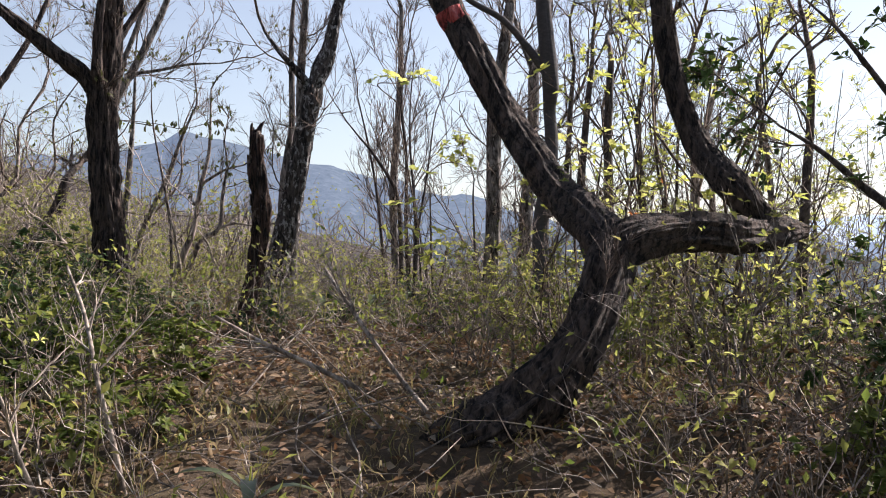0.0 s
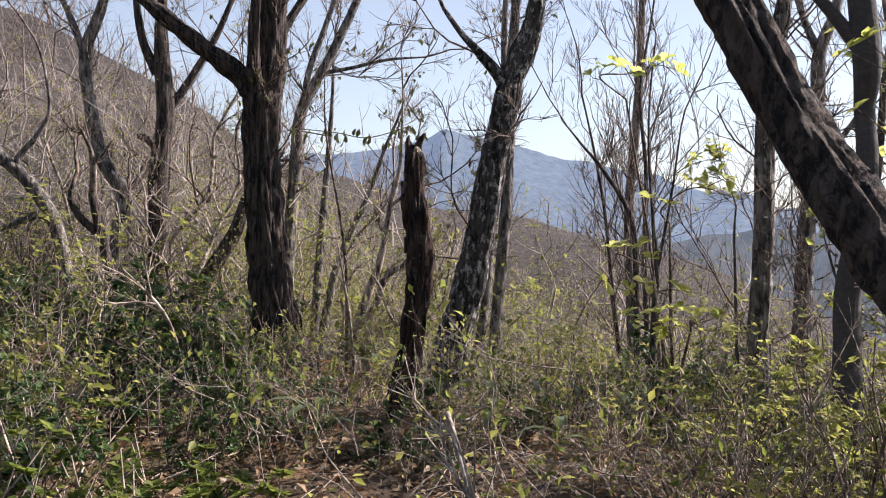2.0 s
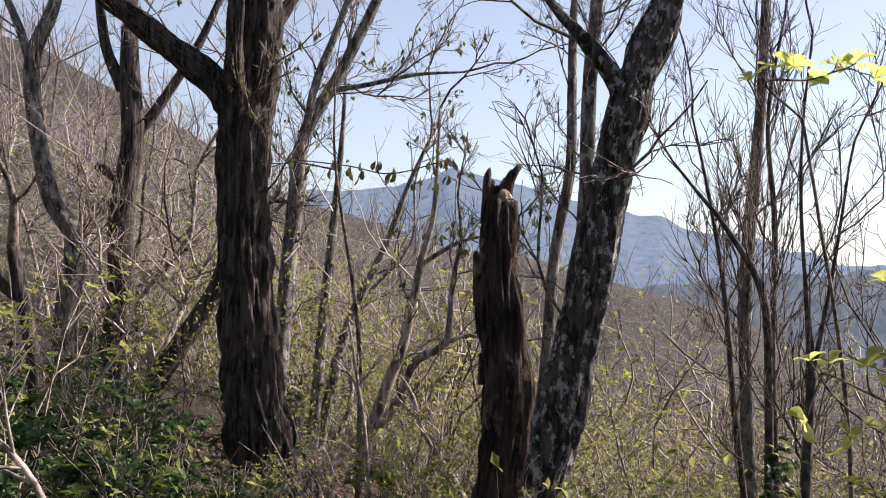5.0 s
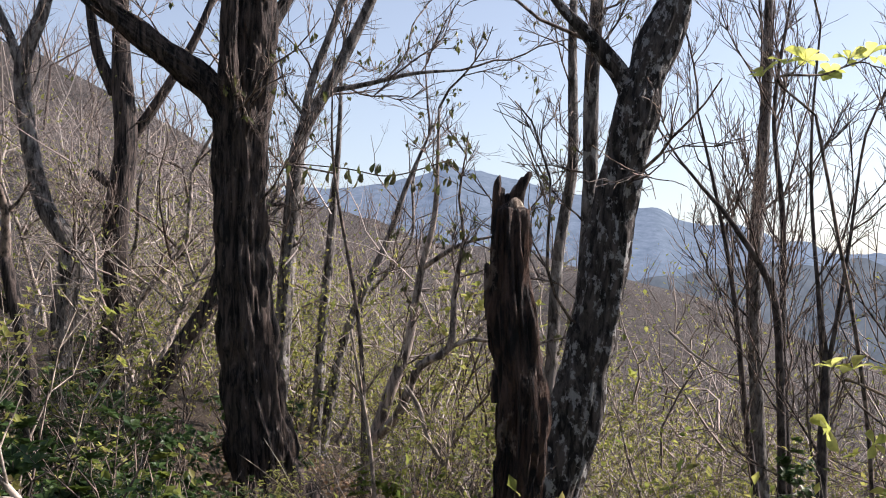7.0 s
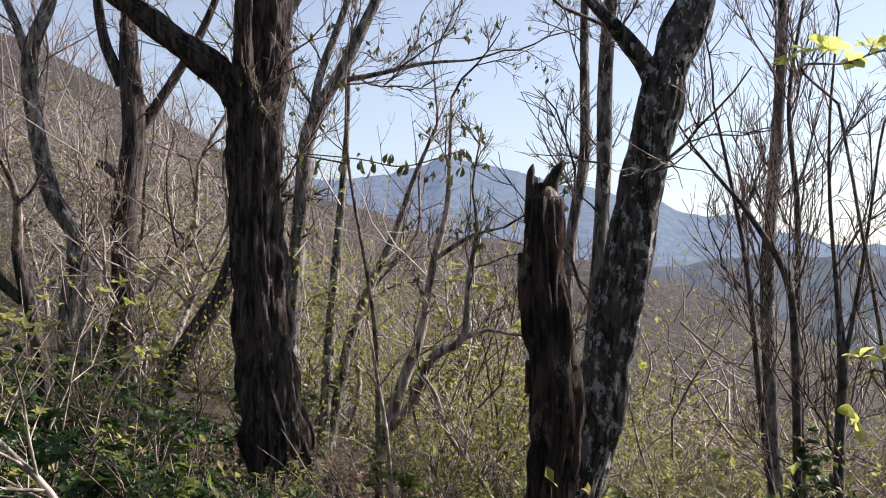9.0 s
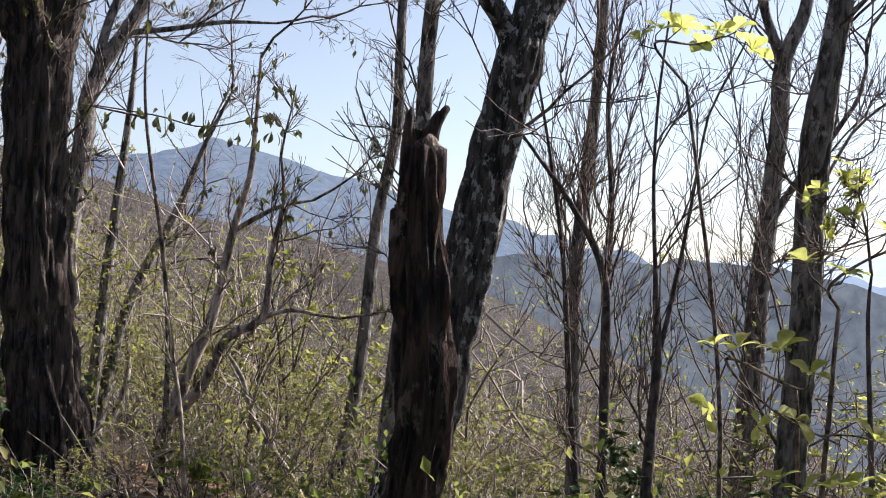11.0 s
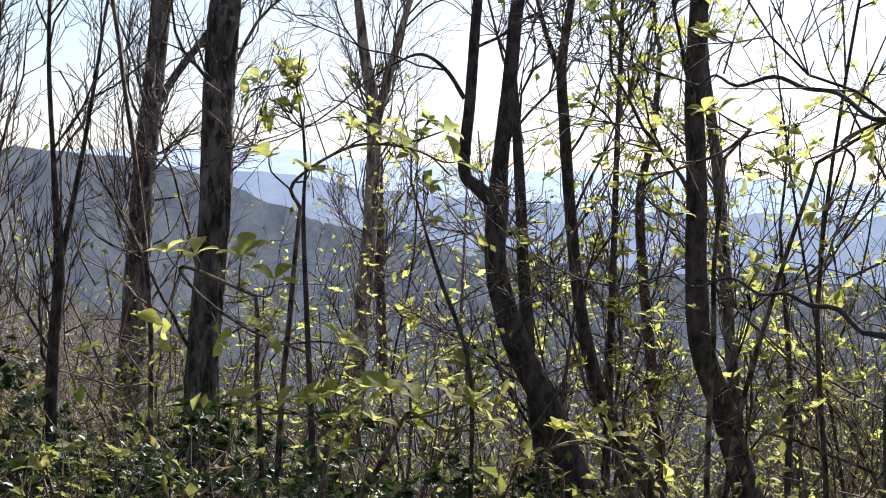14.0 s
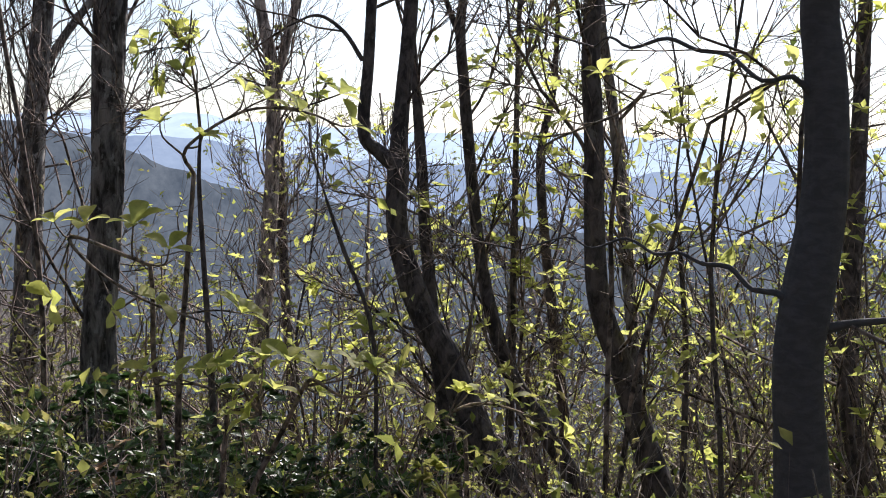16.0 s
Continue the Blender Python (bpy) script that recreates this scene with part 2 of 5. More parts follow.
class Shape:
    """Gathers points and faces, then becomes one mesh."""

    def __init__(self):
        self.points, self.faces, self.count = [], {3: [], 4: []}, 0

    def add(self, points, *faces):
        points = np.asarray(points, float).reshape(-1, 3)
        for f in faces:
            f = np.asarray(f, np.int64)
            self.faces[f.shape[1]].append(f + self.count)
        self.points.append(points)
        self.count += len(points)

    def mesh(self, name, mat, smooth=True):
        me = bpy.data.meshes.new(name)
        co = np.concatenate(self.points)
        groups = [np.concatenate(f) for f in self.faces.values() if f]
        loops = np.concatenate([g.ravel() for g in groups])
        sizes = np.concatenate([np.full(len(g), g.shape[1]) for g in groups])
        me.vertices.add(len(co))
        me.vertices.foreach_set("co", co.ravel())
        me.loops.add(len(loops))
        me.loops.foreach_set("vertex_index", loops.astype(np.int32))
        me.polygons.add(len(sizes))
        me.polygons.foreach_set("loop_start", np.r_[0, np.cumsum(sizes)[:-1]].astype(np.int32))
        me.polygons.foreach_set("use_smooth", np.full(len(sizes), smooth))
        me.materials.append(mat)
        me.update(calc_edges=True)
        return me

    def tube(self, path, radii, sides=5, relief=None, cap=True):
        """A round, tapering limb along a path; relief(angle, along) swells or cuts its radius."""
        path, radii = np.asarray(path, float), np.asarray(radii, float)
        n = len(path)
        way = unit(np.gradient(path, axis=0))
        side = np.cross(way[0], (0.31, 0.87, 0.38))
        sides_v = np.empty((n, 3))
        for a in range(n):
            side = side - way[a] * (side @ way[a])
            side = side / max(np.linalg.norm(side), 1e-9)
            sides_v[a] = side
        other = np.cross(way, sides_v)
        ang = np.arange(sides) * 2 * np.pi / sides
        r = np.repeat(radii[:, None], sides, 1)
        if relief is not None:
            along = np.r_[0, np.cumsum(np.linalg.norm(np.diff(path, axis=0), axis=1))]
            r = r * relief(ang[None, :], along[:, None])
        pts = path[:, None] + r[..., None] * (np.cos(ang)[None, :, None] * sides_v[:, None] + np.sin(ang)[None, :, None] * other[:, None])
        a = np.arange(n - 1)[:, None] * sides + np.arange(sides)[None]
        b = np.arange(n - 1)[:, None] * sides + (np.arange(sides)[None] + 1) % sides
        quads = np.stack([a, b, b + sides, a + sides], -1).reshape(-1, 4)
        if cap:
            end = np.arange(sides)
            tip = (n - 1) * sides + end
            tris = np.stack([tip, np.roll(tip, -1), np.full(sides, n * sides)], -1)
            self.add(np.vstack([pts.reshape(-1, 3), path[-1] + way[-1] * radii[-1] * 0.6]), quads, tris)
        else:
            self.add(pts, quads)

    def tubes(self, paths, radii, sides=3):
        """Many thin twigs at once: paths (count, points, 3) and radii (count, points)."""
        paths = np.asarray(paths, float)
        c, n = paths.shape[:2]
        way = unit(np.gradient(paths, axis=1))
        a = unit(np.cross(way, (0.41, 0.77, 0.29)))
        b = np.cross(way, a)
        ang = np.arange(sides) * 2 * np.pi / sides
        ring = np.cos(ang)[:, None] * a[:, :, None] + np.sin(ang)[:, None] * b[:, :, None]
        pts = paths[:, :, None] + np.asarray(radii)[:, :, None, None] * ring
        i = np.arange(c)[:, None, None] * n * sides + np.arange(n - 1)[None, :, None] * sides
        k = np.arange(sides)[None, None]
        p, q = i + k, i + (k + 1) % sides
        self.add(pts, np.stack([p, q, q + sides, p + sides], -1).reshape(-1, 4))

    def leaves(self, at, way, up, length, width, fine=False, droop=0.15, blade=False):
        """Leaves from their stalks along way; fine ones are cupped and pointed ovals, the others folded diamonds."""
        at, way, up = (np.asarray(v, float).reshape(-1, 3) for v in (at, way, up))
        way = unit(way)
        side = unit(np.cross(way, up))
        up = np.cross(side, way)
        n = len(at)
        length, width = (np.broadcast_to(v, n)[:, None] for v in (length, width))
        if fine:
            rows, idx = [], np.arange(n)[:, None] * 24
            for s, w, d in ((0.0, 0.05, 0.0), (0.14, 0.26, 0.02), (0.32, 0.60, 0.035), (0.5, 0.88, 0.03), (0.68, 1.0, 0.0), (0.83, 0.84, -0.045), (0.94, 0.46, -0.09), (1.0, 0.05, -0.13)):
                mid = at + way * length * s + up * length * d * (1 + droop)
                rows += [mid - side * width * 0.5 * w + up * width * 0.16 * w, mid, mid + side * width * 0.5 * w + up * width * 0.16 * w]
            f = []
            for s in range(7):
                for c in range(2):
                    f.append([s * 3 + c, s * 3 + c + 1, s * 3 + c + 4, s * 3 + c + 3])
            self.add(np.stack(rows, 1), (idx[:, None] + np.array(f)[None]).reshape(-1, 4))
        else:
            mid = at + way * length * 0.5
            tip = at + way * length - up * length * droop
            rows = [at, mid - side * width * 0.5 + up * width * 0.15, tip, mid + side * width * 0.5 + up * width * 0.15]
            idx = np.arange(n)[:, None] * 4
            if not blade and n < 6000 and length.mean() > 0.053:
                rows = [at]
                for f, w, d in ((0.3, 0.40, 0.02), (0.68, 0.42, -0.3 * droop)):
                    m = at + way * length * f + up * length * d
                    rows += [m - side * width * w + up * width * 0.12, m + side * width * w + up * width * 0.12]
                idx = np.arange(n)[:, None] * 6
                self.add(np.stack(rows + [tip], 1), np.concatenate([idx + [[0, 2, 1]], idx + [[3, 4, 5]]]), idx + [[1, 2, 4, 3]])
            elif blade:
                self.add(np.stack(rows, 1), np.concatenate([idx + [[0, 1, 3]], idx + [[1, 2, 3]]]))
            else:
                self.add(np.stack(rows, 1), np.concatenate([idx + [[0, 1, 2]], idx + [[0, 2, 3]]]))


def smooth_line(knots, step=0.05):
    """A curve through knots (rows of any width), with even steps."""
    k = np.asarray(knots, float)
    k = np.vstack([2 * k[0] - k[1], k, 2 * k[-1] - k[-2]])
    out = []
    for a in range(1, len(k) - 2):
        n = max(2, int(np.linalg.norm(k[a + 1, :3] - k[a, :3]) / step))
        t = np.linspace(0, 1, n, endpoint=False)[:, None]
        p0, p1, p2, p3 = k[a - 1], k[a], k[a + 1], k[a + 2]
        out.append(0.5 * (2 * p1 + (p2 - p0) * t + (2 * p0 - 5 * p1 + 4 * p2 - p3) * t**2 + (3 * p1 - p0 - 3 * p2 + p3) * t**3))
    return np.vstack(out + [k[-2:-1]])


def part(name, shape, mat, parent, label="", smooth=True):
    ob = new(name, shape.mesh(name, mat, smooth))
    if parent is not None:
        ob.parent = parent
    return tagged(ob, label)


def root(name, place, label, category, group=""):
    ob = new(name)
    ob.location, ob.empty_display_size = place, 0.2
    return tagged(ob, label, category, group)


def turn_towards(way, off, spin, r=rng):
    """A way that leaves the given one by an angle, at a spin round it."""
    way = unit(np.asarray(way, float))
    a = unit(np.cross(way, (0.3, 0.1, 0.95)))
    b = np.cross(way, a)
    return unit(way * math.cos(off) + (a * math.cos(spin) + b * math.sin(spin)) * math.sin(off))


def branch_path(r, start, way, length, wobble=0.18, lift=0.10, step=0.12):
    n = max(3, int(length / step))
    pts, d = [np.asarray(start, float)], unit(np.asarray(way, float))
    for _ in range(n):
        d = unit(d + r.normal(0, wobble, 3) + np.array([0, 0, lift * 0.3]))
        pts.append(pts[-1] + d * length / n)
    return np.array(pts), d


def ramify(r, shape, start, way, length, radius, depth, sides=5, tips=None, spread=(0.45, 0.95), lift=0.10, wobble=0.14, many=(3, 6), step=0.12):
    """A bare branch with its side branches and twigs."""
    pts, d = branch_path(r, start, way, length, wobble, lift, step)
    n = len(pts)
    shape.tube(pts, radius * (1 - 0.8 * np.linspace(0, 1, n)) + 0.0012, sides, cap=False)
    if depth == 0:
        if tips is not None:
            tips.append((pts[-1], d))
            tips.append((pts[n // 2], d))
        return
    for _ in range(r.integers(*many)):
        f = r.uniform(0.25, 0.97)
        i = int(f * (n - 1))
        w = turn_towards(pts[min(i + 1, n - 1)] - pts[max(i - 1, 0)], r.uniform(*spread), r.uniform(0, 6.28))
        ramify(r, shape, pts[i], w, length * r.uniform(0.35, 0.65) * (1.15 - 0.5 * f), radius * (1 - 0.7 * f) * 0.6, depth - 1, max(3, sides - 1), tips, spread, lift, wobble, many, step)


# ---- ground ----
LEFT = np.array([(-180, 0.5), (-70, -2), (-40, -2), (-25, -12), (-14, -8), (-4, -3.0), (3, -0.5), (5, 0.2), (8, 0.6), (15, 2.4), (20, 3.2), (23, 4.0), (27, 6.4), (36, 10.5), (50, 13), (90, 13), (180, 6)])


def near_height(x, y):
    rise = np.interp(y, [-12, -3, 0, 2, 3.8, 5.5, 7.3, 8.5, 10, 14, 20], [-0.5, -0.25, 0.0, 0.42, 0.86, 0.98, 1.08, 1.02, 0.95, 1.0, 1.3])
    s = 0.75 * (x + 1.5) + 0.66 * (y - 8.3)
    drop = 0.42 * (np.logaddexp(0, (s - 0.6) / 0.5) * 0.5)
    bank = 0.06 * np.maximum(0, -x - 4.0)
    bumps = 0.16 * (value_noise(x * 0.7, y * 0.7, 3.3) - 0.5) + 0.07 * (value_noise(x * 2.3, y * 2.3, 8.1) - 0.5)
    return rise + bank - np.minimum(drop, 60) + bumps


def height(x, y):
    """The lie of the land: a ridge, a valley ahead and to the right, a wooded hill to the left."""
    x, y = np.asarray(x, float), np.asarray(y, float)
    r = np.hypot(x, y - 5)
    az = np.degrees(np.arctan2(-x, y - 5))
    crest = np.tan(np.radians(np.interp(az, LEFT[:, 0], LEFT[:, 1])))
    left = np.clip((az - 14) / 14, 0, 1) * (az < 150)
    far_r = 230 - 110 * left
    dip = -22 * (1 - left) - 22 * np.clip((-8 - az) / 15, 0, 1)
    top = 2.0 + crest * far_r
    t = np.clip((r - 14) / 46, 0, 1)
    a = near_height(x, y)
    hill_low = dip * (1 - left) + left * (0.35 * top)
    u = np.clip((r - 60) / (far_r - 60), 0, 1)
    b = hill_low + (top - hill_low) * u * u * (3 - 2 * u)
    right = np.clip((-20 - az) / 12, 0, 1) * (az > -150)
    b = b * (1 - right) + right * np.maximum(-0.42 * r, -110)
    fall = np.clip((r - far_r * 1.15) / 900, 0, 1)
    b = b * (1 - fall) - 420 * fall
    t = t * t * (3 - 2 * t)
    rough = (value_noise(x * 0.05, y * 0.05, 1.0) - 0.5) * 5 * np.clip((r - 30) / 60, 0, 1)
    return np.maximum(a, -20) * (1 - t) + (b + rough) * t


def build_ground():
    rings = np.r_[np.linspace(0.05, 14, 70), np.geomspace(14.3, 4500, 90)]
    az = np.radians(np.linspace(-180, 180, 241)[:-1])
    x = -np.sin(az)[None] * rings[:, None]
    y = np.cos(az)[None] * rings[:, None] + 5
    pts = np.stack([x, y, height(x, y)], -1)
    n, m = pts.shape[:2]
    a = np.arange(n - 1)[:, None] * m + np.arange(m)[None]
    b = np.arange(n - 1)[:, None] * m + (np.arange(m)[None] + 1) % m
    s = Shape()
    s.add(pts, np.stack([a, a + m, b + m, b], -1).reshape(-1, 4))
    ob = part("ground", s, SOIL, None)
    tagged(ob, "brown leaf-strewn soil of a wooded ridge", "ground", kind="structure")


build_ground()


def build_range(name, label, mat, dist, table, low, rough, seed):
    """A far range of hills whose crest rises as the table of (degrees to the left, degrees up) says."""
    t = np.array(table)
    az = np.linspace(t[0, 0], t[-1, 0], 260)
    up = np.interp(az, t[:, 0], t[:, 1])
    crest = np.tan(np.radians(up)) * dist + 2
    crest = crest + rough * (value_noise(az * 0.8, seed, 0) - 0.5) + rough * 0.15 * (value_noise(az * 4, seed, 5) - 0.5)
    rows = []
    for f in np.linspace(0, 1, 14):
        d = dist * (0.72 + 0.28 * f)
        z = low + (crest - low) * f**0.8 + rough * 0.8 * f * (1 - f) * (value_noise(az * 0.9, f * 5, seed) - 0.5)
        rows.append(np.stack([-np.sin(np.radians(az)) * d, np.cos(np.radians(az)) * d + 5, z], -1))
    pts = np.array(rows)
    n, m = pts.shape[:2]
    a = np.arange(n - 1)[:, None] * m + np.arange(m - 1)[None]
    s = Shape()
    s.add(pts, np.stack([a, a + 1, a + m + 1, a + m], -1).reshape(-1, 4))
    tagged(part(name, s, mat, None), label, "mountain", kind="structure")


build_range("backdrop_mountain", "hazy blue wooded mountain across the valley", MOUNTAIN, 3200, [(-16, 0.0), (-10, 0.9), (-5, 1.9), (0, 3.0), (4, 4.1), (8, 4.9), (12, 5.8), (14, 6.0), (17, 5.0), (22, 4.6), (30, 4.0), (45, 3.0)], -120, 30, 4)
build_range("backdrop_hills", "hills on the skyline in painted pale blue haze", FAR_HILLS, 4100, [(-95, 1.0), (-60, 0.9), (-45, 1.4), (-38, 1.0), (-30, 1.4), (-22, 1.7), (-14, 1.0), (-5, 0.2)], -160, 30, 9)
build_range("backdrop_slopes", "wooded slopes along the valley in painted blue haze", MID_HILLS, 1900, [(-95, -1.0), (-60, -0.6), (-45, -0.9), (-36, -0.5), (-28, 0.0), (-20, 0.4), (-10, 0.3), (0, 0.0)], -330, 18, 6)
build_range("backdrop_valley", "woods on the valley side in painted blue-grey haze", VALLEY, 700, [(-95, -4.5), (-60, -4.2), (-45, -3.8), (-34, -3.4), (-27, -2.0), (-22, -0.5), (-18, 0.5), (-12, 1.0), (-5, 0.9), (0, 0.4), (4, 0.0)], -330, 8, 2)


# ---- trees ----
def furrows(ridges, depth, seed, lump=0.10):
    """Relief of a trunk: lengthwise ridges that wander, and slow lumps."""

    def relief(angle, along):
        a = angle + 0.22 * (value_noise(np.cos(angle) * 1.3 + seed, np.sin(angle) * 1.3, along * 2.0) - 0.5)
        rid = value_noise(np.cos(a) * ridges * 0.5 + seed * 7, np.sin(a) * ridges * 0.5, along * 3.6)
        lumps = value_noise(np.cos(angle) + seed * 3, np.sin(angle), along * 2.2)
        fine = value_noise(np.cos(a) * ridges * 1.3, np.sin(a) * ridges * 1.3 + seed, along * 19.0)
        plates = 1 - np.abs(2 * value_noise(np.cos(a) * ridges * 0.9 + seed, np.sin(a) * ridges * 0.9, along * 5.5) - 1)
        return 1 + depth * (np.abs(rid - 0.5) * 3.0 - 0.6) + lump * (lumps - 0.5) + depth * 0.8 * (fine - 0.5) - 0.7 * depth * (plates ** 3 - 0.25)

    return relief


def limb_shape(knots, step, sides, relief):
    k = smooth_line(knots, step)
    s = Shape()
    s.tube(k[:, :3], np.maximum(k[:, 3], 0.002), sides, relief)
    return s


def rooted(knots, flare=1.35):
    """The trunk's line led down into the soil."""
    x, y, z, r = knots[0]
    x1, y1, z1, _ = knots[1]
    g = float(height(x, y))
    if z - g < 0.05:
        return [(x, y, min(z, g) - 0.12, r * 1.15)] + list(knots)
    f = min(0.35, max(-0.35, (z - g) / max(z1 - z, 0.1)))
    bx, by = x - (x1 - x) * f, y - (y1 - y) * f
    g = float(height(bx, by))
    return [(bx, by, g - 0.12, r * flare), (x + (bx - x) * 0.6, y + (by - y) * 0.6, g + (z - g) * 0.3 + 0.02, r * 1.08)] + list(knots)


def tree(name, label, mat, trunk, limbs=(), seed=1, fine=False, twigs=0.0, twig_len=0.9, twig_mat=TWIG, leaf=None, leaf_n=0, relief=None, group="", twig_from=0.3, depth=2, lift=0.2, forked=False, blunt=(), leaf_size=0.055):
    """A tree with a trunk, its limbs, thin twigs and, where it has them, leaves."""
    r = np.random.default_rng(seed)
    line = rooted(trunk)
    ob = root(name, (line[0][0], line[0][1], line[0][2] + 0.12), label, "tree", group)
    off = np.array(ob.location)

    def local(knots):
        return [(k[0] - off[0], k[1] - off[1], k[2] - off[2], k[3]) for k in knots]

    step, sides = (0.02, 88) if fine else (0.06, 14)
    rel = relief if relief is not None else (furrows(9, 0.16, seed) if fine else furrows(5, 0.06, seed, 0.12))
    part("trunk", limb_shape(local(line), step, sides, rel), mat, ob)
    for k in limbs:
        part("limb", limb_shape(local(k), step, max(8, sides * 3 // 4), rel), mat, ob)
    if twigs:
        s, tips = Shape(), []
        for n, k in enumerate([line] + list(limbs)):
            c = smooth_line(local(k), 0.06)
            size = np.linalg.norm(np.diff(c[:, :3], axis=0), axis=1).sum()
            for _ in range(max(1, int(twigs * size))):
                f = r.uniform(twig_from if n == 0 else 0.2, 1.0)
                i = int(f * (len(c) - 2))
                w = turn_towards(c[i + 1, :3] - c[i, :3], r.uniform(0.4, 1.0), r.uniform(0, 6.28))
                ramify(r, s, c[i, :3], w, twig_len * r.uniform(0.5, 1.2), min(0.4 * c[i, 3], 0.002 + 0.005 * twig_len), depth, 4, tips, (0.35, 0.8), lift=lift * 1.5, wobble=0.22, many=(4, 8), step=0.10)
            i = len(c) - 1
            if (n == 0 and forked) or n - 1 in blunt:
                continue
            ramify(r, s, c[i, :3], c[i, :3] - c[i - 2, :3], twig_len * 1.3, c[i, 3] * 0.95, depth + 1, 6, tips, lift=lift, wobble=0.2, many=(4, 7))
        tagged(part("crown", s, twig_mat, ob), kind="stuff")
        if leaf is not None and tips:
            ls = Shape()
            chosen = [tips[i] for i in r.integers(0, len(tips), leaf_n)]
            if leaf is LEAF_LIMP:
                at = np.repeat([t[0] for t in chosen], 3, 0) + r.normal(0, 0.008, (3 * leaf_n, 3))
                ls.leaves(at, r.normal(0, 0.4, (len(at), 3)) + [0, 0, -1.0], r.normal(0, 1, (len(at), 3)), r.uniform(0.03, 0.06, len(at)), 0.024)
            else:
                whorls(r, ls, chosen, 4, leaf_size)
            tagged(part("foliage", ls, leaf, ob), kind="stuff")
    return ob


def whorls(r, shape, tips, many=5, size=0.08, fine=False):
    """Tufts of leaves that spread from twig tips."""
    at, way, up, length = [], [], [], []
    for p, d in tips:
        n = max(2, many + int(r.integers(-1, 2)))
        spin = r.uniform(0, 6.28)
        for a in range(n):
            w = turn_towards(unit(d + np.array([0, 0, 0.5])), r.uniform(0.85, 1.5), spin + a * 6.28 / n)
            at.append(p), way.append(w), up.append(unit(d + np.array([0, 0, 1.0]) + r.normal(0, 0.25, 3))), length.append(size * r.uniform(0.6, 1.25))
    length = np.array(length)
    shape.leaves(at, way, up, length, length * 0.6, fine)


tree("bent_tree", "crooked brown-barked tree bent sideways with an upright side stem", BARK_BENT, [(0.03, 3.9, 0.79, 0.141), (0.14, 3.9, 0.84, 0.144), (0.28, 3.95, 0.93, 0.129), (0.43, 3.95, 1.07, 0.11), (0.54, 4.0, 1.23, 0.097), (0.62, 4.1, 1.4, 0.095), (0.69, 4.2, 1.54, 0.101), (0.82, 4.25, 1.6, 0.091), (1.03, 4.4, 1.62, 0.078), (1.3, 4.6, 1.61, 0.081), (1.55, 4.8, 1.63, 0.062), (1.69, 4.9, 1.64, 0.024)],
     [[(0.68, 4.2, 1.45, 0.068), (0.69, 4.35, 1.57, 0.093), (0.64, 4.6, 1.68, 0.096), (0.52, 4.95, 1.84, 0.088), (0.33, 5.25, 2.19, 0.082), (0.18, 5.45, 2.52, 0.079), (0.03, 5.6, 2.82, 0.075), (-0.14, 5.75, 3.19, 0.071), (-0.3, 5.9, 3.58, 0.063)],
      [(1.43, 4.75, 1.68, 0.079), (1.31, 4.75, 1.83, 0.074), (1.21, 5.0, 2.05, 0.062), (1.12, 5.1, 2.35, 0.057), (1.08, 5.2, 2.73, 0.053), (1.07, 5.3, 3.06, 0.048), (1.1, 5.4, 3.41, 0.041)]], seed=3, fine=True, twigs=1.4, twig_len=0.5, relief=furrows(9, 0.19, 3, 0.2), forked=True)
tree("forked_tree", "dark furrowed tree with a forked crown and flared base", BARK_DARK, [(-2.87, 9.62, 0.91, 0.215), (-2.95, 9.6, 1.19, 0.176), (-3.01, 9.57, 1.56, 0.152), (-3.06, 9.55, 2.13, 0.137), (-3.08, 9.53, 2.59, 0.135), (-3.08, 9.52, 2.9, 0.136), (-3.06, 9.52, 3.08, 0.085), (-3.05, 9.52, 3.18, 0.043)],
     [[(-3.05, 9.53, 2.87, 0.099), (-3.01, 9.53, 3.21, 0.102), (-3.0, 9.52, 3.55, 0.102), (-2.96, 9.52, 3.98, 0.085), (-2.93, 9.51, 4.46, 0.064)],
      [(-3.06, 9.53, 2.73, 0.085), (-3.11, 9.51, 2.94, 0.094), (-3.23, 9.44, 3.12, 0.076), (-3.43, 9.34, 3.28, 0.064), (-3.67, 9.25, 3.48, 0.056), (-3.95, 9.18, 3.71, 0.045), (-4.19, 9.11, 3.85, 0.033)],
      [(-3.07, 9.55, 2.62, 0.057), (-3.05, 9.5, 2.84, 0.062), (-3.08, 9.42, 3.04, 0.053), (-3.07, 9.35, 3.26, 0.044), (-3.04, 9.31, 3.55, 0.037), (-3.0, 9.31, 3.91, 0.027)],
      [(-3.04, 9.62, 3.26, 0.029), (-2.99, 9.63, 3.42, 0.038), (-2.93, 9.69, 3.56, 0.032), (-2.82, 9.77, 3.78, 0.027), (-2.67, 9.8, 4.08, 0.018)]], seed=5, fine=True, twigs=2.0, twig_len=1.0, leaf=LEAF_LIMP, leaf_n=80, relief=furrows(12, 0.22, 5, 0.06), forked=True)
